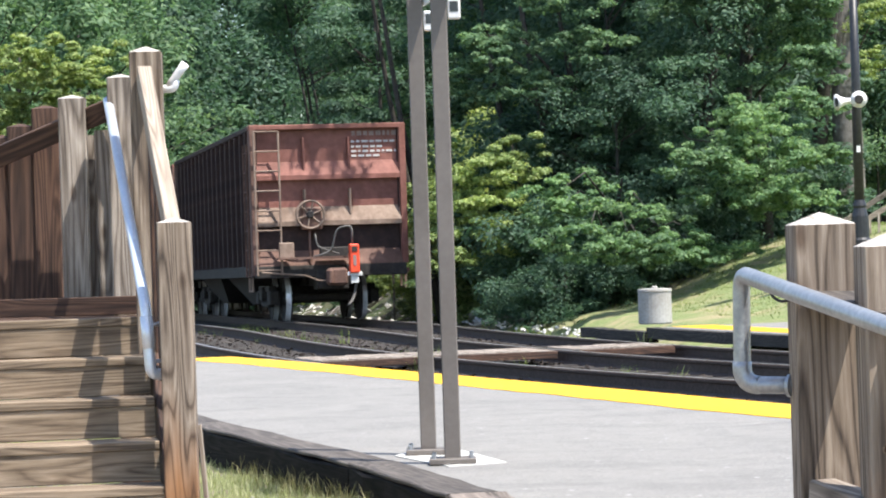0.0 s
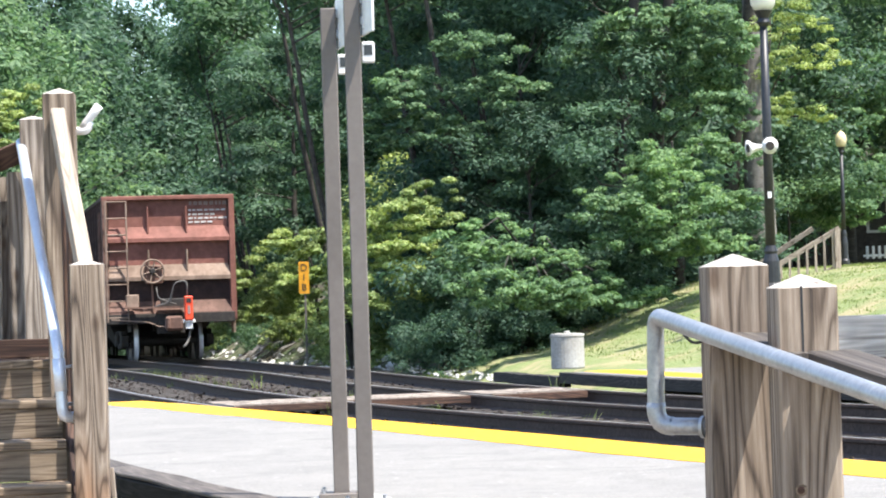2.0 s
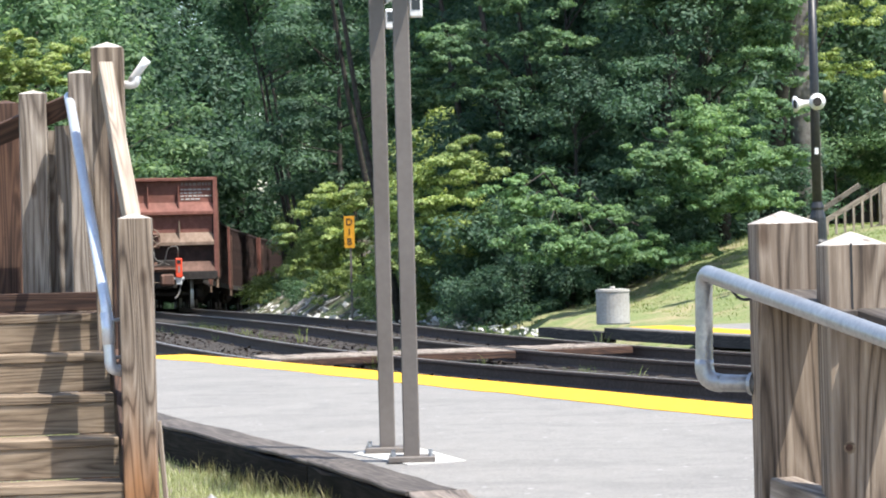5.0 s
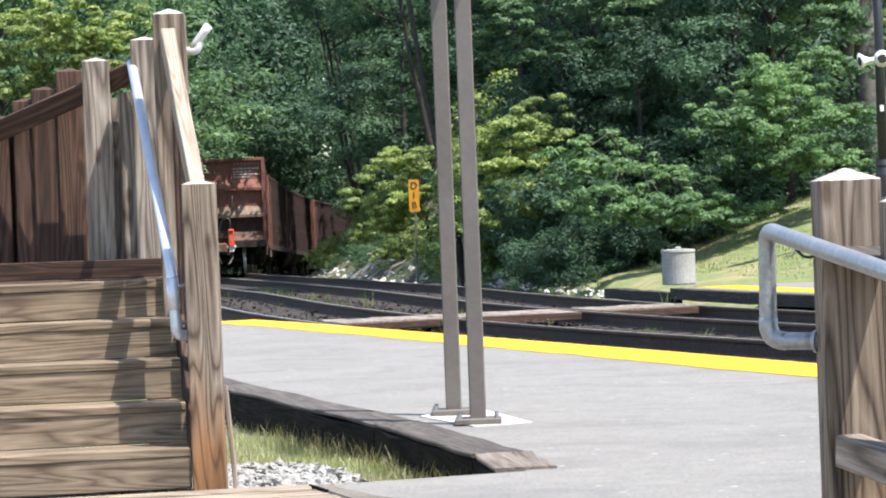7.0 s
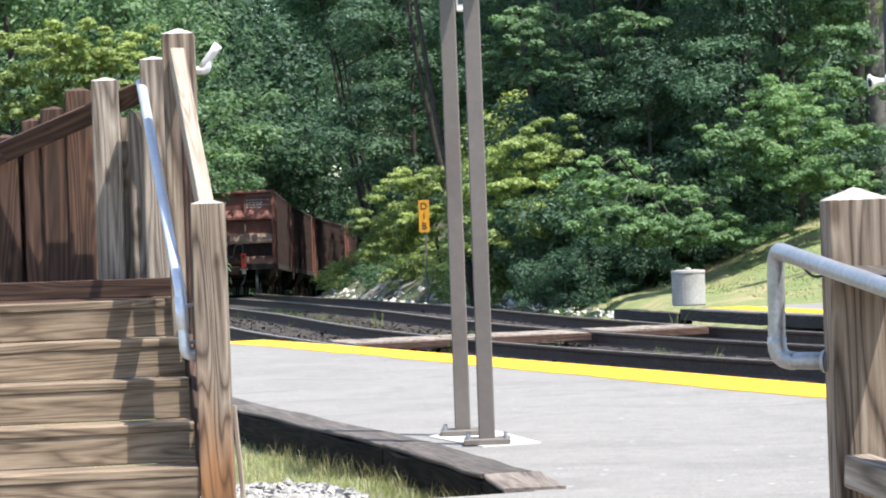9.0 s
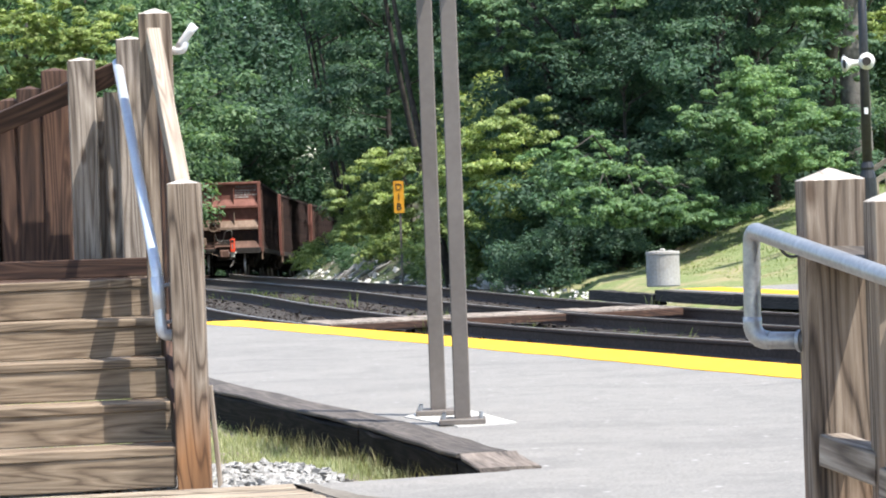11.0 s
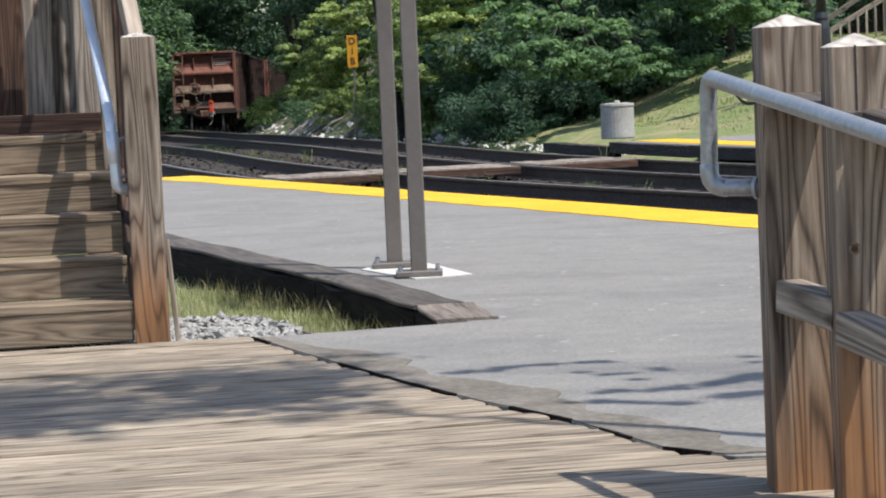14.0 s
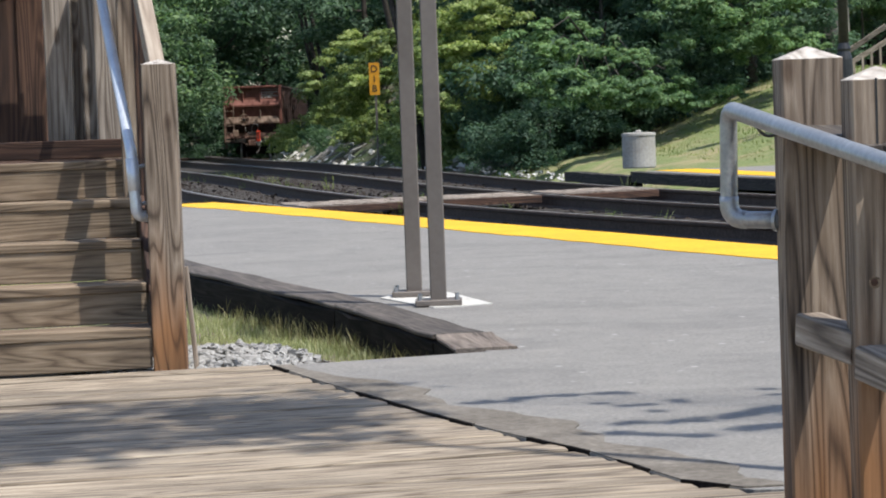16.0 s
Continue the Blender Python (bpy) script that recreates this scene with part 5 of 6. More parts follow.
    part("brake_bracket", boxes(((-0.9, -0.10, 1.38), (0.30, 0.06, 0.34)), bevel=0.02), TAN_CAR, car)
    # couplers
    for yo, sg in ((0.0, 1), (L, -1)):
        bm = bmesh.new()
        box(bm, (0, yo - 0.12 * sg, 0.86), (0.26, 0.5, 0.26), None, 0.03)
        box(bm, (0.02, yo - 0.44 * sg, 0.86), (0.40, 0.24, 0.34), None, 0.05)
        box(bm, (-0.13, yo - 0.56 * sg, 0.86), (0.12, 0.16, 0.30), None, 0.04)
        part("coupler", bm, RUST_CAR, car, "heavy rusty coupler")
        part("cut_lever", tube(bmesh.new(), bend([(-1.4, yo - 0.16 * sg, 0.98), (-0.55, yo - 0.2 * sg, 0.90), (-0.3, yo - 0.3 * sg, 0.78), (-0.05, yo - 0.4 * sg, 0.80)], 0.08, 4), 0.016, 6), TAN_CAR, car)
        part("air_hose", tube(bmesh.new(), bend([(0.38, yo - 0.1 * sg, 0.80), (0.42, yo - 0.35 * sg, 0.76), (0.34, yo - 0.42 * sg, 0.42), (0.22, yo - 0.5 * sg, 0.30)], 0.12, 5), 0.028, 8), HOSE, car, "hanging air hose", smooth=True)
    # stencilled lettering, not legible
    rr = random.Random(3)
    for row, z in enumerate((3.66, 3.50, 3.40, 3.31, 3.22)):
        x = 0.48 if row else 0.5
        while x < (1.36 if row not in (2, 4) else 1.05):
            w = rr.uniform(0.05, 0.13)
            part("stencil", boxes(((x + w / 2, 0.166, z), (w, 0.006, 0.09 if row == 0 else 0.040))), FADED_WHITE if row == 0 else DULL_WHITE, car)
            x += w + 0.035
    return car, wheels


def build_marker(car):
    mk = part("end_marker", boxes(((0.36, -0.48, 1.20), (0.19, 0.16, 0.56)), bevel=0.02), MARKER_RED, car, "orange-red end-of-train marker")
    part("marker_light", boxes(((0.36, -0.566, 1.38), (0.11, 0.012, 0.10)), bevel=0.003), UNDER_CAR, mk)
    part("marker_label", boxes(((0.36, -0.564, 1.16), (0.06, 0.008, 0.20))), FADED_WHITE, mk)
    part("mount", boxes(((0.34, -0.44, 0.90), (0.34, 0.14, 0.08)), ((0.36, -0.44, 0.82), (0.16, 0.12, 0.2)), bevel=0.01), WHITE_PAINT, mk)
    part("marker_hose", tube(bmesh.new(), bend([(0.34, -0.45, 1.48), (0.34, -0.45, 1.85), (0.05, -0.40, 1.80), (-0.05, -0.30, 1.35), (-0.4, -0.25, 1.25)], 0.12, 6), 0.02, 8), HOSE, mk, smooth=True)
    part("marker_hose", tube(bmesh.new(), bend([(-0.35, -0.25, 1.70), (-0.32, -0.26, 1.45), (0.1, -0.3, 1.30)], 0.1, 5), 0.016, 8), HOSE, mk, smooth=True)


LAST_CAR, LAST_WHEELS = build_car("rusty red open hopper car carrying a red end marker")
CARS = [(LAST_CAR, LAST_WHEELS)]
for _k in range(5):
    c = copy_thing(LAST_CAR, Matrix.Identity(4))
    c["label"] = "rusty red open hopper car loaded with coal"
    ws = [o for b in c.children if b.name.startswith("bogie") for o in b.children if o.name.startswith("wheelset")]
    CARS.append((c, ws))
build_marker(LAST_CAR)


# ================= plants =================
def leaf_mesh(name, centres, leaves, size, spread, mat, seed, flat=0.6):
    """Many small folded leaves in clumps: centres are (x, y, z, radius)."""
    r = np.random.RandomState(seed)
    C = np.repeat(np.array([c[:3] for c in centres]), leaves, 0)
    R = np.repeat(np.array([c[3] for c in centres]), leaves)
    n = len(C)
    d = r.normal(size=(n, 3))
    d /= np.linalg.norm(d, axis=1)[:, None]
    rad = r.uniform(0, 1, n) ** 0.45
    P = C + d * (rad * R)[:, None] * np.array([1, 1, flat]) * spread
    # leaves face outward and upward
    N = d * 0.7 + np.array([0, 0, 0.75]) + r.normal(size=(n, 3)) * 0.32
    N /= np.linalg.norm(N, axis=1)[:, None]
    A = np.cross(N, r.normal(size=(n, 3)))
    A /= np.linalg.norm(A, axis=1)[:, None]
    B = np.cross(N, A)
    L = (size * r.uniform(0.6, 1.3, n))[:, None]
    Wd = L * 0.45
    droop = N * L * 0.22
    v0 = P - A * L * 0.5
    v1 = P + B * Wd * 0.5 - droop * 0.6
    v2 = P + A * L * 0.55 - droop * 0.5
    v3 = P - B * Wd * 0.5 - droop * 0.6
    V = np.stack([v0, v1, v2, v3], 1).reshape(-1, 3)
    F = np.arange(n)[:, None] * 4
    tri = np.concatenate([F + np.array([0, 1, 2]), F + np.array([0, 2, 3])], 1).reshape(-1, 3)
    me = bpy.data.meshes.new(name)
    me.vertices.add(len(V))
    me.vertices.foreach_set("co", V.ravel())
    me.loops.add(len(tri) * 3)
    me.loops.foreach_set("vertex_index", tri.ravel())
    me.polygons.add(len(tri))
    me.polygons.foreach_set("loop_start", np.arange(len(tri)) * 3)
    me.polygons.foreach_set("loop_total", np.full(len(tri), 3))
    me.update(calc_edges=True)
    me.materials.append(mat)
    return me


def build_tree(name, label, category, h, base, radius, clumps, leaves, size, mat, seed, trunk=0.16, lean=0.3, clump_r=0.8, top_xy=None):
    """A tapered trunk with limbs that end in uneven leaf clumps."""
    r = random.Random(seed)
    t = thing(name, label, category, None, "trees of the wood" if category == "tree" else "shrubs of the wood" if category == "shrub" else "")
    bm = bmesh.new()
    top = Vector((r.uniform(-lean, lean), r.uniform(-lean, lean), h * 0.86))
    if top_xy is not None:
        top = Vector((*top_xy, h * 0.86))
    stem = [Vector((0, 0, -0.3))]
    for k in range(1, 6):
        f = k / 5
        stem.append(Vector((top.x * f + r.uniform(-0.12, 0.12) * f, top.y * f + r.uniform(-0.12, 0.12) * f, h * 0.86 * f)))
    tube(bm, stem, trunk, 9, True, [trunk * 1.25] + [trunk * (1 - 0.85 * k / 5) for k in range(1, 6)])
    cs = []
    for k in range(clumps):
        f = (k + r.random()) / clumps
        z = base + (h - base) * f
        g = (z - base) / (h - base)
        prof = math.sin(math.pi * min(0.98, 0.16 + 0.80 * g)) ** 0.7
        a = r.uniform(0, 6.283)
        lob = 1 + 0.28 * math.sin(3 * a + seed) + 0.22 * math.sin(5 * g * 3.1 + a)
        q = radius * prof * lob * (r.random() ** 0.5 * 0.75 + 0.30)
        c = Vector((top.x * g + math.cos(a) * q, top.y * g + math.sin(a) * q, z + r.uniform(-0.2, 0.2)))
        cs.append((c.x, c.y, c.z, clump_r * r.uniform(0.55, 1.35)))
        if k % 4 == 0:
            q = min(0.97, max(0.1, c.z / (h * 0.86) * 0.8)) * 5
            s = stem[int(q)].lerp(stem[int(q) + 1], q - int(q))
            m = s.lerp(c, 0.55) + Vector((0, 0, -0.1 * (c - s).length))
            tube(bm, [s, m, c], 0.03, 5, False, [trunk * 0.26, trunk * 0.15, trunk * 0.05])
    part("trunk", bm, BARK, t, smooth=True)
    part("crown", leaf_mesh("crown", cs, leaves, size, 1.0, mat, seed, 0.42 if "locust" in label or "feathery" in label else 0.6), None, t)
    return t


def bough_tree(label, x, y, boughs, mat, size, seed, trunk=0.12, group="trees of the wood", name="tree", category="tree", full=19, thick=115):
    """A tree whose limbs end in separate drooping boughs (x, y, z, reach), with dark gaps between them."""
    r = random.Random(seed)
    z0 = ground_z(x, y)
    t = thing(name, label, category, pose(x, y, z0 - 0.1), group)
    top = max(b[2] for b in boughs) + 0.2 - z0
    cx, cy = sum(b[0] for b in boughs) / len(boughs) - x, sum(b[1] for b in boughs) / len(boughs) - y
    stem = [Vector((cx * 0.45 * f * f + r.uniform(-0.06, 0.06), cy * 0.45 * f * f, top * f)) for f in (0, 0.2, 0.4, 0.6, 0.8, 1.0)]
    bm = bmesh.new()
    tube(bm, stem, trunk, 9, True, [trunk * (1.2 - 1.05 * k / 5) for k in range(6)])
    cs = []
    for bx, by, bz, reach in boughs:
        c = Vector((bx - x, by - y, bz - z0))
        q = min(0.92, max(0.12, c.z / top * 0.8)) * 5
        s0 = stem[int(q)].lerp(stem[int(q) + 1], q - int(q))
        mid = s0.lerp(c, 0.6) + Vector((0, 0, 0.12 * (c - s0).length))
        tube(bm, [s0, mid, c], 0.03, 5, False, [trunk * 0.24, trunk * 0.12, 0.005])
        for f, k in ((0.4, 0.5), (0.6, 0.5), (0.8, 0.45)):
            q = s0.lerp(mid, f / 0.6) if f < 0.6 else mid.lerp(c, (f - 0.6) / 0.4)
            cs.append((q.x + r.gauss(0, 0.2), q.y + r.gauss(0, 0.2), q.z + r.gauss(0, 0.15), reach * k))
        for k in range(full):
            a, d = r.uniform(0, 6.283), r.random() ** 0.6 * reach
            h = -0.5 * d * d / reach + r.gauss(0, 0.26) * reach
            cs.append((c.x + math.cos(a) * d * 1.8, c.y + math.sin(a) * d * 0.9, c.z + h, reach * r.uniform(0.2, 0.5)))
    part("trunk", bm, BARK, t, smooth=True)
    part("crown", leaf_mesh("crown", cs, thick, size * 0.8, 1.0, mat, seed, 0.42), None, t)
    return t


PROTO = {}


def plant(kind, x, y, k=1.0, turn=None, sink=0.1, kz=1.0):
    name, args = KINDS[kind]
    z = ground_z(x, y) - sink
    rr = random.Random(int(x * 131 + y * 17))
    m = pose(x, y, z, 0, 0, 0 if kind in ("overhang", "canopy") else rr.uniform(0, 360)) @ Matrix.Diagonal((k, k, k * kz, 1))
    if kind not in PROTO:
        PROTO[kind] = build_tree(name, *args)
        PROTO[kind].matrix_basis = m
        return PROTO[kind]
    ob = copy_thing(PROTO[kind], Matrix.Identity(4))
    ob.matrix_basis = m
    return ob


KINDS = {
    "tall_a": ("tree", ("tall leafy broadleaf tree in full summer green", "tree", 14.0, 2.2, 4.2, 150, 150, 0.27, LEAF_MID, 3, 0.24, 0.5, 1.15)),
    "tall_b": ("tree", ("tall dark green broadleaf tree at the wood's edge", "tree", 16.0, 3.0, 4.6, 150, 150, 0.29, LEAF_SHADED, 8, 0.28, 0.6, 1.25)),
    "tall_c": ("tree", ("tall sunlit broadleaf tree with layered branches", "tree", 12.5, 1.2, 3.8, 150, 150, 0.25, LEAF_LIGHT, 15, 0.2, 0.5, 1.05)),
    "locust": ("tree", ("feathery bright green tree with drooping layered branches", "tree", 6.2, 0.7, 2.5, 60, 360, 0.12, LEAF_LIGHT, 21, 0.13, 0.5, 0.85)),
    "locust_tall": ("tree", ("tall feathery locust tree with layered lit branches", "tree", 11.0, 3.0, 3.2, 62, 340, 0.15, LEAF_LIGHT, 23, 0.17, 0.5, 1.0)),
    "locust_b": ("tree", ("low spreading feathery green tree", "tree", 3.7, 1.35, 2.2, 50, 360, 0.11, LEAF_LIGHT, 27, 0.045, 0.4, 0.72)),
    "bush": ("shrub", ("dense dark green shrub at the foot of the trees", "shrub", 2.2, 0.0, 1.6, 60, 150, 0.13, LEAF_SHADED, 31, 0.06, 0.2, 0.55)),
    "vine": ("shrub", ("sunlit yellow-green vine-covered shrub on the bank", "shrub", 2.6, 0.0, 1.5, 60, 160, 0.15, LEAF_YELLOW, 37, 0.06, 0.2, 0.52)),
    "weed": ("shrub", ("low green weeds by the track", "weeds", 0.5, 0.0, 0.45, 24, 50, 0.07, LEAF_MID, 41, 0.012, 0.05, 0.14)),
    "creeper": ("shrub", ("low yellow-green creeper spreading over the bank", "creeper", 0.7, 0.0, 0.75, 40, 60, 0.10, LEAF_YELLOW, 43, 0.012, 0.05, 0.2)),
    # crown stays above the view; added to keep sun off the wood's interior
    "canopy": ("tree", ("tall dark tree with a high spreading crown", "tree", 14.5, 9.2, 2.0, 60, 200, 0.25, LEAF_SHADED, 57, 0.17, 0.1, 0.95, (1.0, -3.4))),
    "locust_dark": ("tree", ("feathery dark green tree in the shade of the wood", "tree", 7.4, 0.7, 2.6, 70, 330, 0.14, LEAF_SHADED, 61, 0.12, 0.5, 0.9)),
    # high crown out of view, added to drop shade on the passing train
    "overhang": ("tree", ("tall tree whose high crown leans over the track", "tree", 12.5, 8.0, 2.1, 44, 220, 0.2, LEAF_MID, 51, 0.09, 0.1, 0.9, (-1.9, -1.2))),
    "shade": ("tree", ("slender shade tree beside the boardwalk", "tree", 11.5, 9.3, 0.85, 26, 60, 0.16, LEAF_MID, 47, 0.06, 0.1, 0.45)),
}


def beside(kind, y, u, k):
    """A plant u metres to the right of the far track where the track passes y."""
    x_, y_ = far_edge(s_at_y(y), u)
    plant(kind, x_, y_, k)


# boughs that reach out of the wood into the sun, their leaf colours brightened for it
bough_tree("low spreading locust with bright drooping boughs over the lawn", 2.6, 48.6, [(1.57, 43.8, 2.27, 0.48), (1.45, 43.9, 1.89, 0.38), (1.95, 43.4, 1.43, 0.5), (2.67, 43.5, 1.40, 0.5), (3.0, 43.7, 1.12, 0.38), (3.88, 44.2, 1.22, 0.45), (4.31, 44.4, 1.22, 0.4), (3.01, 44.0, 1.87, 0.22), (3.45, 44.0, 1.35, 0.35)], LEAF_SUNLIT, 0.115, 71)
bough_tree("feathery locust tree with sunlit layered boughs", 5.6, 48.4, [(4.66, 44.6, 3.51, 0.55), (4.33, 44.4, 3.0, 0.55), (3.96, 44.5, 2.73, 0.4), (4.96, 44.3, 2.68, 0.65), (5.89, 45.0, 3.71, 0.5), (5.45, 44.6, 3.12, 0.6), (5.23, 44.3, 2.16, 0.55), (5.8, 44.8, 2.03, 0.45), (4.64, 44.2, 2.18, 0.55), (4.16, 44.5, 2.19, 0.35), (6.02, 45.0, 2.82, 0.42)], LEAF_SUNLIT, 0.115, 73, full=21)
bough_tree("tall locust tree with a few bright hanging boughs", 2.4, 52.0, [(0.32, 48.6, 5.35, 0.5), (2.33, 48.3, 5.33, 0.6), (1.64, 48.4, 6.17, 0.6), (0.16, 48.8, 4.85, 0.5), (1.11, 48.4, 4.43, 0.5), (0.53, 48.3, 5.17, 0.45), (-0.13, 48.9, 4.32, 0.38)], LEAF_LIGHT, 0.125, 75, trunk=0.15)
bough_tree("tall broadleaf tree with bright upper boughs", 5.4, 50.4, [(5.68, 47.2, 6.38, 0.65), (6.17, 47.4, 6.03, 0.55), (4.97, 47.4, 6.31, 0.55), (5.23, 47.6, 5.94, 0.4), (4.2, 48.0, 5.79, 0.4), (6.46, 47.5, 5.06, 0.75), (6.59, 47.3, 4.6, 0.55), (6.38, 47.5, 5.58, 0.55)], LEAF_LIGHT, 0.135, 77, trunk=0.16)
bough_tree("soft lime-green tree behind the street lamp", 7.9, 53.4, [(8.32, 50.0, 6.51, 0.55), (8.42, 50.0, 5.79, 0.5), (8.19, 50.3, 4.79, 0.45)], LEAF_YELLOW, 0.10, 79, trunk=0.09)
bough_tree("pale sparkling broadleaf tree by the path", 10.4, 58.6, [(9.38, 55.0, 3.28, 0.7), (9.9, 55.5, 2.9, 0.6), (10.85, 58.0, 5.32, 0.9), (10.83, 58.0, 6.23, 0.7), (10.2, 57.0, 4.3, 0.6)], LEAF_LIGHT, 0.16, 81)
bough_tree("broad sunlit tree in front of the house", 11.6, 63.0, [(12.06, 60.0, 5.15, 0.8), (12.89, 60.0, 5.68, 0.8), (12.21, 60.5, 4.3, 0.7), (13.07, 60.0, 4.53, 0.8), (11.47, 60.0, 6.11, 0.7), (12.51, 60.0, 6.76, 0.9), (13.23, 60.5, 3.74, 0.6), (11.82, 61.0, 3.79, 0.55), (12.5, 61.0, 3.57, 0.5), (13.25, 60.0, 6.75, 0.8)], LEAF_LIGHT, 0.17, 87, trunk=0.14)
bough_tree("yellow-green broadleaf tree behind the stairs", -12.5, 70.0, [(-12.42, 66.0, 6.81, 0.7), (-11.37, 66.0, 7.06, 0.7), (-12.25, 66.5, 5.95, 0.6), (-10.97, 67.0, 6.38, 0.7), (-12.63, 66.0, 5.05, 0.6), (-10.56, 67.0, 5.47, 0.6), (-11.68, 66.5, 5.11, 0.6), (-9.9, 68.0, 6.87, 0.6), (-12.82, 66.0, 5.94, 0.6), (-10.31, 67.5, 6.17, 0.5)], LEAF_YELLOW, 0.15, 93, trunk=0.15)
bough_tree("sunlit yellow-green vine climbing on the bank", 1.2, 48.8, [(0.62, 47.6, 2.94, 0.55), (0.12, 47.6, 2.64, 0.55), (-0.03, 47.2, 2.15, 0.5), (-0.17, 47.0, 1.66, 0.5), (0.86, 47.9, 3.24, 0.4), (-0.39, 47.1, 1.18, 0.42), (0.33, 47.6, 2.21, 0.5)], LEAF_YELLOW, 0.10, 83, 0.05, "shrubs of the wood", "shrub", "shrub", 15, 170)
bough_tree("yellow-green vines hanging down the bank", -1.6, 61.6, [(-2.36, 60.0, 2.67, 0.55), (-1.74, 60.0, 2.57, 0.55), (-2.76, 61.0, 2.0, 0.6), (-2.93, 61.0, 1.37, 0.6), (-3.08, 61.5, 0.95, 0.4), (-2.28, 60.0, 1.79, 0.65), (-1.58, 59.0, 1.89, 0.55)], LEAF_YELLOW, 0.11, 85, 0.05, "shrubs of the wood", "shrub", "shrub", 15, 170)

# Unseen boughs added up-sun of the spots where shadow bars should fall.
_H = 6.0
_shadow_spots = [(0.54 + 0.11 * k, 8.53 + 0.045 * k, 0.055) for k in range(6)] + [(0.40 + 0.12 * k, 8.26 - 0.04 * k, 0.04) for k in range(3)] + [(0.82 + 0.09 * k, 8.29 + 0.02 * k, 0.045) for k in range(3)] + [(-0.02 + 0.10 * k, 9.22 + 0.035 * k, 0.04) for k in range(6)]
bough_tree("unseen leaf clumps added to cast shadow bars on the asphalt", 5.4, 6.6, [(x + 0.38 * _H, y - 0.26 * _H, _H + 0.1 * math.sin(7 * x), r) for x, y, r in _shadow_spots], LEAF_MID, 0.10, 91, trunk=0.05, full=5, thick=26)

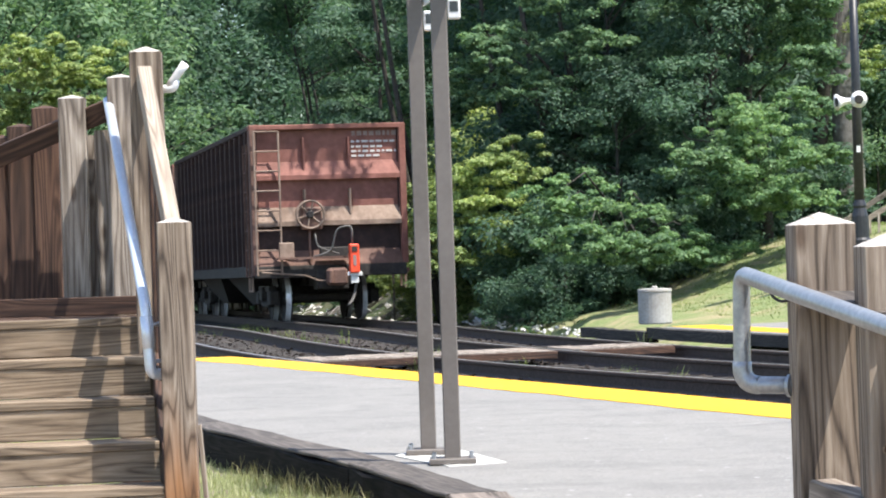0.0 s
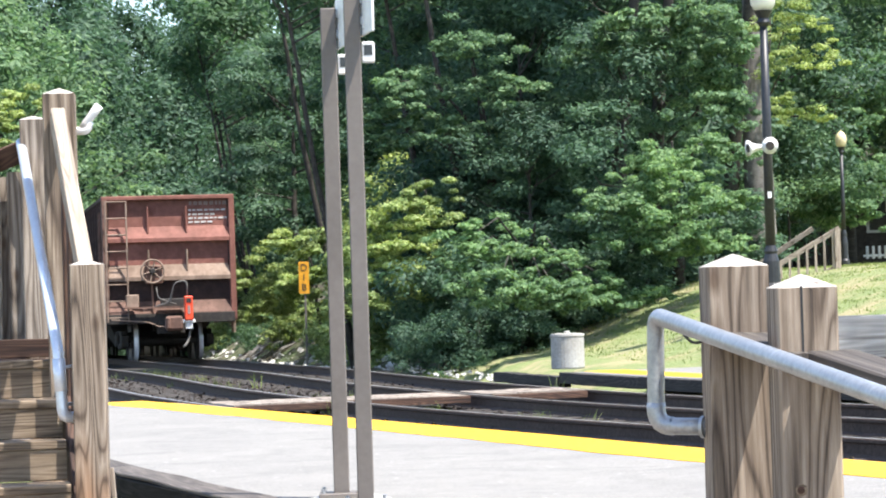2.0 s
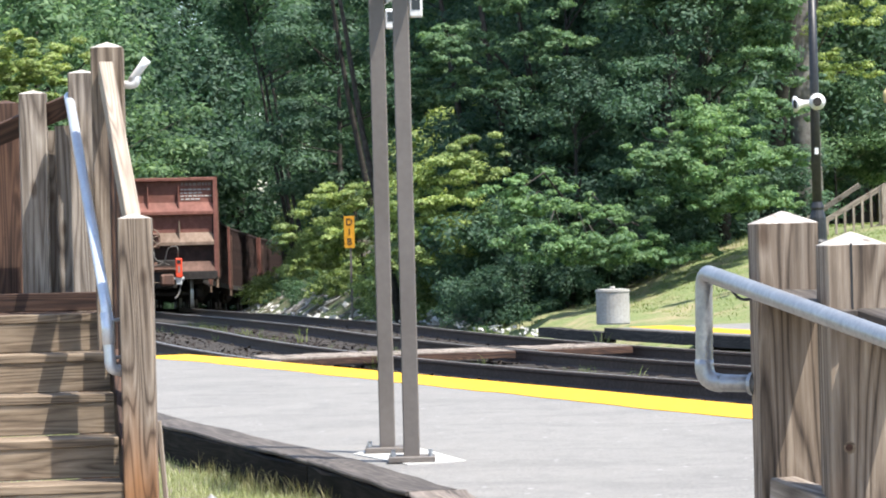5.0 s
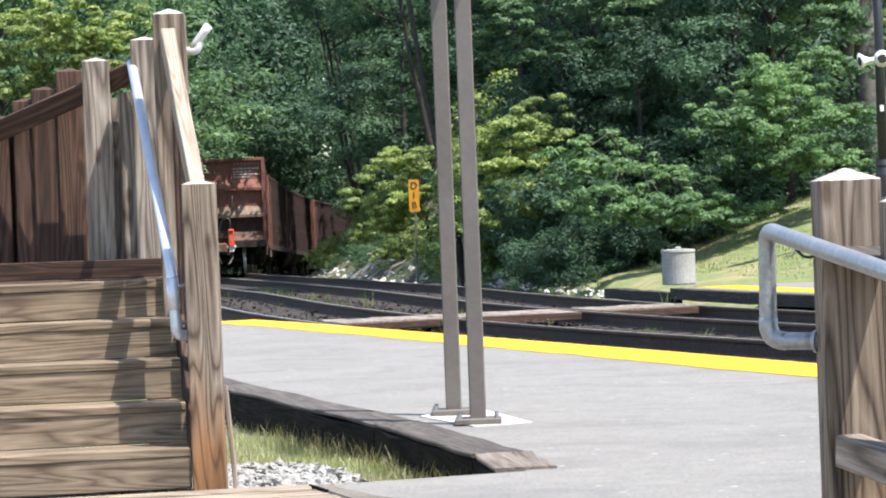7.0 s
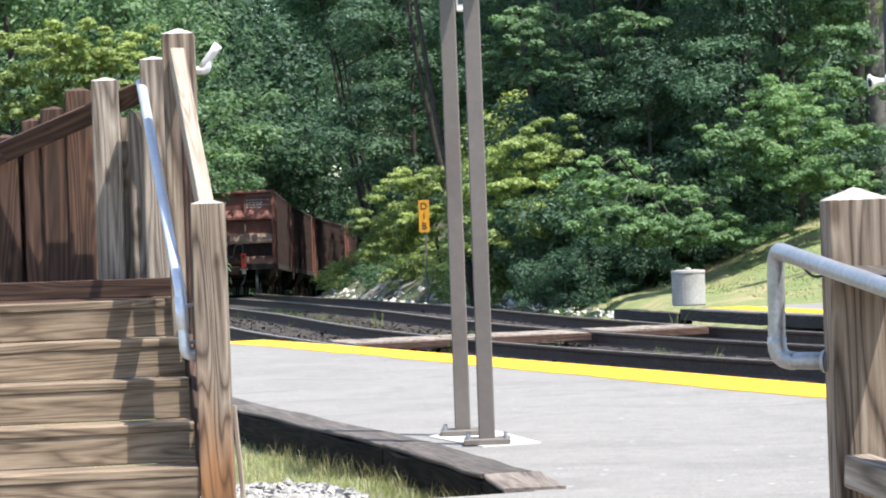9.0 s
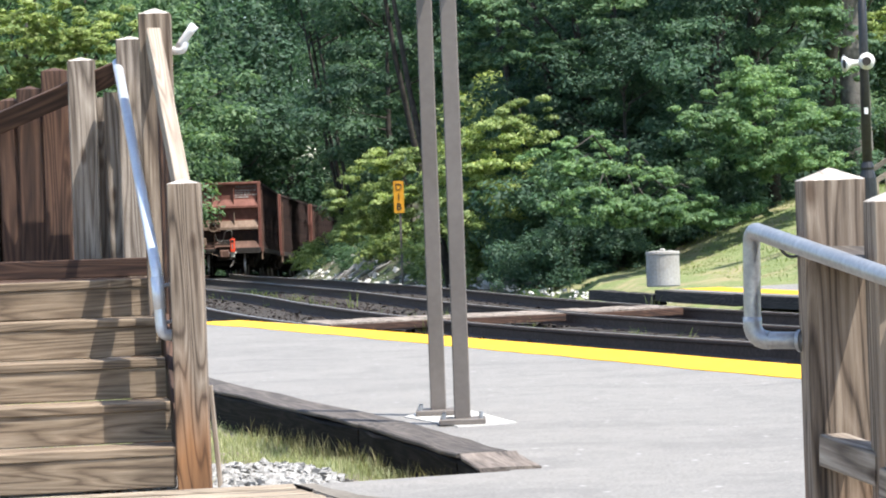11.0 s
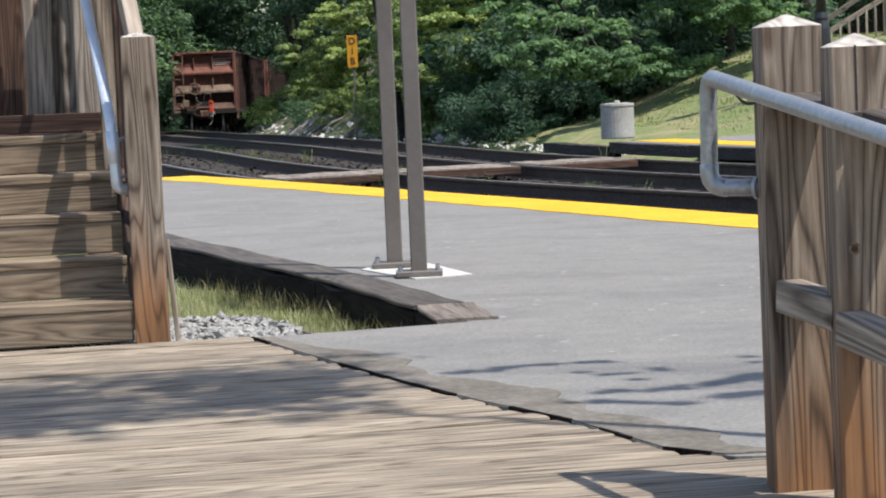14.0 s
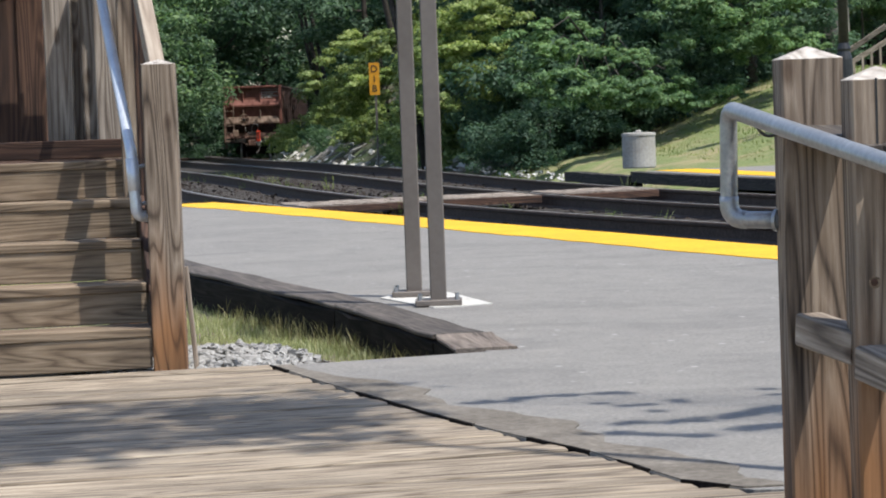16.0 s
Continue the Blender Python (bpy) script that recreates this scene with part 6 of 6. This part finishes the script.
# nearer trees and shrubs across the track
for kind, x, y, k in (
    ("canopy", 4.6, 52.2, 1.0), ("canopy", 7.0, 52.6, 1.05), ("locust_dark", 2.8, 48.6, 0.62), ("locust_dark", 4.6, 48.6, 0.75), ("bush", 1.0, 46.0, 0.5), ("bush", 1.7, 45.8, 0.5), ("bush", 2.4, 46.2, 0.6), ("bush", 3.2, 46.9, 0.6), ("bush", 4.0, 47.6, 0.6), ("bush", 4.9, 48.4, 0.6), ("bush", 1.6, 47.4, 0.9), ("bush", 2.9, 48.0, 0.9), ("bush", 2.2, 49.6, 0.7), ("bush", 3.1, 49.2, 0.62), ("bush", 4.2, 49.3, 0.66), ("bush", 5.4, 49.2, 0.6), ("bush", 1.5, 48.8, 0.6), ("bush", 6.4, 49.9, 0.7), ("locust_dark", 2.9, 52.0, 0.9), ("locust_dark", 3.5, 54.2, 0.85), ("locust_dark", 3.6, 54.5, 1.15), ("locust_dark", 7.0, 56.0, 1.1), ("locust_dark", 4.6, 61.0, 1.25), ("locust_tall", 6.4, 58.5, 0.95), ("locust_b", 8.9, 55.5, 0.85),
    ("canopy", 5.3, 52.2, 1.0),
    ("bush", 2.4, 51.0, 1.1), ("bush", 3.4, 51.0, 1.2), ("bush", 5.8, 53.5, 1.2), ("bush", 2.8, 53.0, 1.2), ("bush", 2.6, 52.0, 1.6), ("bush", 4.4, 52.5, 1.4), ("bush", 2.0, 50.4, 0.8), ("bush", 4.2, 50.6, 1.0),
    ("weed", 1.7, 44.2, 0.6), ("weed", 0.9, 44.9, 0.45), ("bush", 5.0, 50.2, 0.8), ("bush", 6.2, 50.6, 0.8), ("vine", 0.2, 58.5, 1.0), ("vine", -0.5, 60.0, 1.0), ("vine", 0.5, 57.6, 1.0), ("vine", 0.5, 56.2, 0.8), ("vine", 0.2, 52.6, 0.75), ("bush", 1.1, 53.4, 1.05), ("vine", 0.05, 53.4, 0.65), ("bush", 1.3, 52.5, 0.55), ("bush", 0.5, 53.5, 0.42), ("vine", -0.4, 55.0, 0.55), ("bush", 1.7, 49.5, 0.6), ("bush", 0.9, 50.8, 0.5), ("bush", 0.0, 54.2, 0.5), ("vine", -1.0, 56.8, 0.5),
    ("tall_b", 9.0, 77.0, 1.0), ("tall_b", 6.6, 67.0, 0.95), ("tall_c", 10.4, 86.0, 1.0), ("tall_a", 10.0, 76.0, 1.1), ("tall_c", 13.2, 86.0, 1.1), ("tall_a", 18.5, 90.0, 1.1), ("tall_c", 22.5, 86.0, 1.1), ("tall_c", 19.0, 66.0, 0.9), ("tall_b", 24.0, 97.0, 1.1), ("tall_a", 12.0, 97.0, 1.1),
    ("tall_c", -13.5, 72.0, 1.0), ("tall_c", -12.4, 84.0, 1.0), ("tall_c", -17.0, 88.0, 1.1), ("tall_c", -15.6, 101.0, 1.1), ("tall_a", -18.5, 108.0, 1.2), ("tall_b", -16.6, 120.0, 1.2), ("tall_c", -17.0, 134.0, 1.15), ("tall_a", -20.5, 128.0, 1.3),
    ("tall_b", -15.5, 152.0, 1.3), ("tall_b", -18.3, 151.0, 1.55), ("tall_a", -9.5, 180.0, 1.4), ("tall_b", -1.0, 165.0, 1.35), ("tall_c", -19.0, 165.0, 1.4), ("tall_a", 4.0, 150.0, 1.3), ("tall_b", 10.0, 140.0, 1.35), ("tall_a", 17.0, 130.0, 1.3), ("tall_b", -26.0, 150.0, 1.5), ("tall_a", 24.0, 125.0, 1.4), ("tall_b", 30.0, 120.0, 1.4),
    ("tall_b", -13.0, 200.0, 1.7), ("tall_a", -22.0, 190.0, 1.6), ("tall_b", -4.0, 208.0, 1.7), ("tall_a", -31.0, 185.0, 1.6), ("tall_b", 6.0, 190.0, 1.6), ("tall_b", -12.5, 165.0, 1.35), ("tall_b", 16.0, 165.0, 1.5), ("tall_a", 27.0, 160.0, 1.5), ("tall_a", -17.5, 78.0, 1.0),
    ("overhang", -0.6, 52.4, 1.0), ("overhang", -1.2, 65.8, 1.1), ("overhang", 1.35, 53.2, 1.0), ("overhang", 2.1, 51.4, 1.05), ("overhang", -5.6, 111.5, 1.25), ("overhang", -4.8, 92.0, 1.05), ("overhang", -5.2, 108.0, 1.2), ("overhang", -5.5, 115.0, 1.2), ("overhang", -6.0, 127.0, 0.85), ("locust_tall", 14.6, 61.0, 1.2), ("locust_tall", 17.5, 64.0, 1.3), ("locust_dark", 8.8, 60.5, 1.25), ("tall_b", 20.5, 72.5, 1.0),
    ("shade", 2.5, 6.2, 1.0),
):
    plant(kind, x, y, k)
# the bank beside the curve
for kind, y, u, k in (
    ("vine", 57.5, 5.4, 0.50), ("vine", 60.0, 5.2, 0.45), ("vine", 63.0, 5.3, 0.50), ("vine", 66.5, 4.5, 0.28), ("vine", 70.0, 4.8, 0.36), ("vine", 74.0, 4.7, 0.33), ("vine", 78.0, 5.0, 0.39), ("vine", 83.0, 5.0, 0.41), ("vine", 88.0, 5.1, 0.44), ("vine", 94.0, 5.3, 0.50),
    ("vine", 59.0, 6.4, 1.00), ("vine", 63.0, 6.6, 1.05), ("vine", 67.0, 7.7, 0.77), ("vine", 72.0, 7.8, 0.77), ("vine", 77.0, 8.1, 0.84), ("vine", 85.0, 8.2, 0.91), ("vine", 92.0, 8.2, 0.91), ("vine", 61.0, 8.4, 1.20), ("vine", 69.0, 9.8, 0.91), ("bush", 57.0, 6.4, 0.9),
    ("locust_dark", 84.0, 6.2, 1.2), ("tall_c", 68.0, 15.5, 0.95), ("tall_a", 76.0, 15.5, 1.0), ("tall_b", 85.0, 14.0, 1.1), ("tall_c", 91.0, 11.0, 1.1), ("tall_b", 76.0, 16.0, 1.1), ("tall_a", 96.0, 14.5, 1.15),
    ("vine", 100.0, 7.6, 1.10), ("vine", 106.0, 7.0, 1.20), ("locust", 112.0, 8.4, 1.0), ("tall_c", 103.0, 10.5, 1.0), ("tall_a", 112.0, 11.0, 1.1), ("tall_c", 121.0, 10.5, 1.0), ("tall_b", 124.0, 14.0, 1.2), ("vine", 118.0, 6.4, 1.30), ("vine", 128.0, 5.6, 1.30), ("tall_a", 133.0, 10.6, 1.1), ("tall_c", 144.0, 9.0, 1.15), ("bush", 138.0, 5.0, 1.6), ("bush", 150.0, 4.4, 1.8), ("bush", 110.0, -5.0, 1.3), ("bush", 118.0, -5.0, 1.5), ("bush", 126.0, -4.8, 1.5), ("bush", 134.0, -4.6, 1.6), ("bush", 142.0, -4.8, 1.8), ("bush", 152.0, -4.6, 2.0), ("bush", 102.0, -5.4, 1.2), ("bush", 94.0, -6.0, 1.2), ("bush", 162.0, -4.0, 2.0), ("bush", 165.0, 4.5, 2.0),
):
    beside(kind, y, u, k)

_rnd = random.Random(29)
for _k in range(46):
    beside(_rnd.choice(("weed", "weed", "creeper")), 52.5 + _k * 0.95 + _rnd.uniform(-0.4, 0.4), _rnd.uniform(3.5, 4.8), _rnd.uniform(0.5, 1.1))
for _k in range(26):
    _y, _u = _rnd.choice((53.5, 56.0, 57.5, 59.0, 66.0, 69.0, 71.0)) + _rnd.uniform(-0.8, 0.8), _rnd.uniform(2.9, 3.7)
    _x0, _y0 = far_edge(s_at_y(_y), _u)
    _a, _len = _rnd.uniform(-0.5, 1.2), _rnd.uniform(0.5, 1.2)
    _p = [Vector((_x0, _y0, ground_z(_x0, _y0) + 0.05))]
    for _j in range(3):
        _q = _p[-1] + Vector((math.cos(_a), -abs(math.sin(_a)) * 0.6, 0)) * _len / 3
        _a += _rnd.uniform(-0.6, 0.6)
        _p.append(Vector((_q.x, _q.y, ground_z(_q.x, _q.y) + _rnd.uniform(0.04, 0.16))))
    solid("dead_branch", tube(bmesh.new(), _p, 0.03, 6, True, [0.045, 0.036, 0.026, 0.012]), WOOD_BLEACH, "bleached dead branch lying on the bank", "branch", "dead branches")

# bare trunk of a big tree by the lamp
_bt = thing("big_tree", "thick pale grey trunk of a big tree", "tree", pose(7.68, 52.0, 1.0))
part("trunk", tube(bmesh.new(), [(0, 0, -0.3), (0, 0, 0.4), (0.03, 0, 2.0), (-0.02, 0, 4.5), (0.05, 0, 7.0), (0.1, 0.1, 10.0)], 0.25, 16, True, [0.46, 0.37, 0.31, 0.26, 0.20, 0.12]), GREY_BARK, _bt, smooth=True)

# lawn grass and weeds
_rnd = random.Random(17)


def _on_lawn(r):
    y = r.uniform(35.5, 50)
    x = r.uniform(1.5, 11)
    u, ty = right_of(x, y)
    if u < 4.15 or (u < 3.2 and y < 35):
        return None
    return x, y, ground_z(x, y)


blades("lawn_grass", tufts(1900, _on_lawn, random.Random(5), 14, 0.045, 0.18, 0.007), "short sunlit lawn grass with dry patches", BLADE)


def _by_rails(r):
    s = r.uniform(s_at_y(22), s_at_y(52))
    o = r.choice((-1.75, -4.9, -5.2, -2.2, 1.8)) + r.gauss(0, 0.25)
    p = far_edge(s, o)
    return p[0], p[1], grade(p[1]) - 0.20


blades("track_weeds", tufts(110, _by_rails, random.Random(6), 16, 0.26, 0.07, 0.005), "scattered pale weeds between the tracks", BLADE, "weeds")

_pl = []
for _ in range(4200):
    s = _rnd.uniform(s_at_y(21), s_at_y(52))
    o = _rnd.uniform(-5.6, 1.8)
    p = far_edge(s, o)
    _pl.append(((p[0], p[1], grade(p[1]) - 0.168 + _rnd.uniform(0, 0.02)), _rnd.uniform(0.018, 0.042)))
stones("ballast_stones", _pl, "dark oily crushed stone between the rails", BALLAST)

# pale stones at the foot of the bank
_pl = []
for _ in range(420):
    s = _rnd.uniform(s_at_y(36), s_at_y(90))
    o = 2.6 + abs(_rnd.gauss(0, 0.8))
    p = far_edge(s, o)
    if p[1] < 50:
        o = _rnd.uniform(1.9, 2.9)
        p = far_edge(s, o)
    _pl.append(((p[0], p[1], (ground_z(*p) if p[1] > 50 else -0.25) + 0.02), _rnd.uniform(0.03, 0.15 if p[1] > 50 else 0.05)))
for _ in range(420):
    s = _rnd.uniform(s_at_y(35.5), s_at_y(45.5))
    o = _rnd.uniform(1.95, 2.75)
    p = far_edge(s, o)
    _pl.append(((p[0], p[1], grade(p[1]) - 0.17 - (o - 1.7) * 0.158 + 0.02), _rnd.uniform(0.02, 0.055)))
stones("bank_stones", _pl, "pale stones and rubble along the bank", PALE_STONE)


# ================= what moves =================
def motions():
    ts = [0, 1.5, 3, 6, 9, 12, 14, 16]
    ys = [50.0, 56.4, 64.2, 80.0, 95.0, 111.0, 122.5, 134.0]
    ss = [s_at_y(y) for y in ys]
    co = np.polyfit(ts, ss, 3)

    def pose_on(s):
        a, b = on_line(s + 2.05), on_line(s + CAR_LEN - 2.05)
        za, zb = grade(a.y), grade(b.y)
        d = Vector((b.x - a.x, b.y - a.y, zb - za)).normalized()
        side = d.cross(Vector((0, 0, 1))).normalized()
        up = side.cross(d)
        m = Matrix((side, d, up)).transposed().to_4x4()
        m.translation = Vector((a.x, a.y, za)) - d * 2.05
        return m

    for i, (car, wheels) in enumerate(CARS):
        rows = []
        for k in range(33):
            t = k * 0.5
            rows.append((t, pose_on(float(np.polyval(co, t)) + i * (CAR_LEN + CAR_GAP))))
        walk(car, rows)
        if i > 2:
            continue
        for w in wheels:
            place = w.matrix_basis.translation.copy()
            rows = []
            for k in range(161):
                t = k * 0.1
                a = (float(np.polyval(co, t)) - float(np.polyval(co, 0))) / 0.457
                rows.append((t, Matrix.Translation(place) @ Matrix.Rotation(-a, 4, "X")))
            walk(w, rows)


motions()
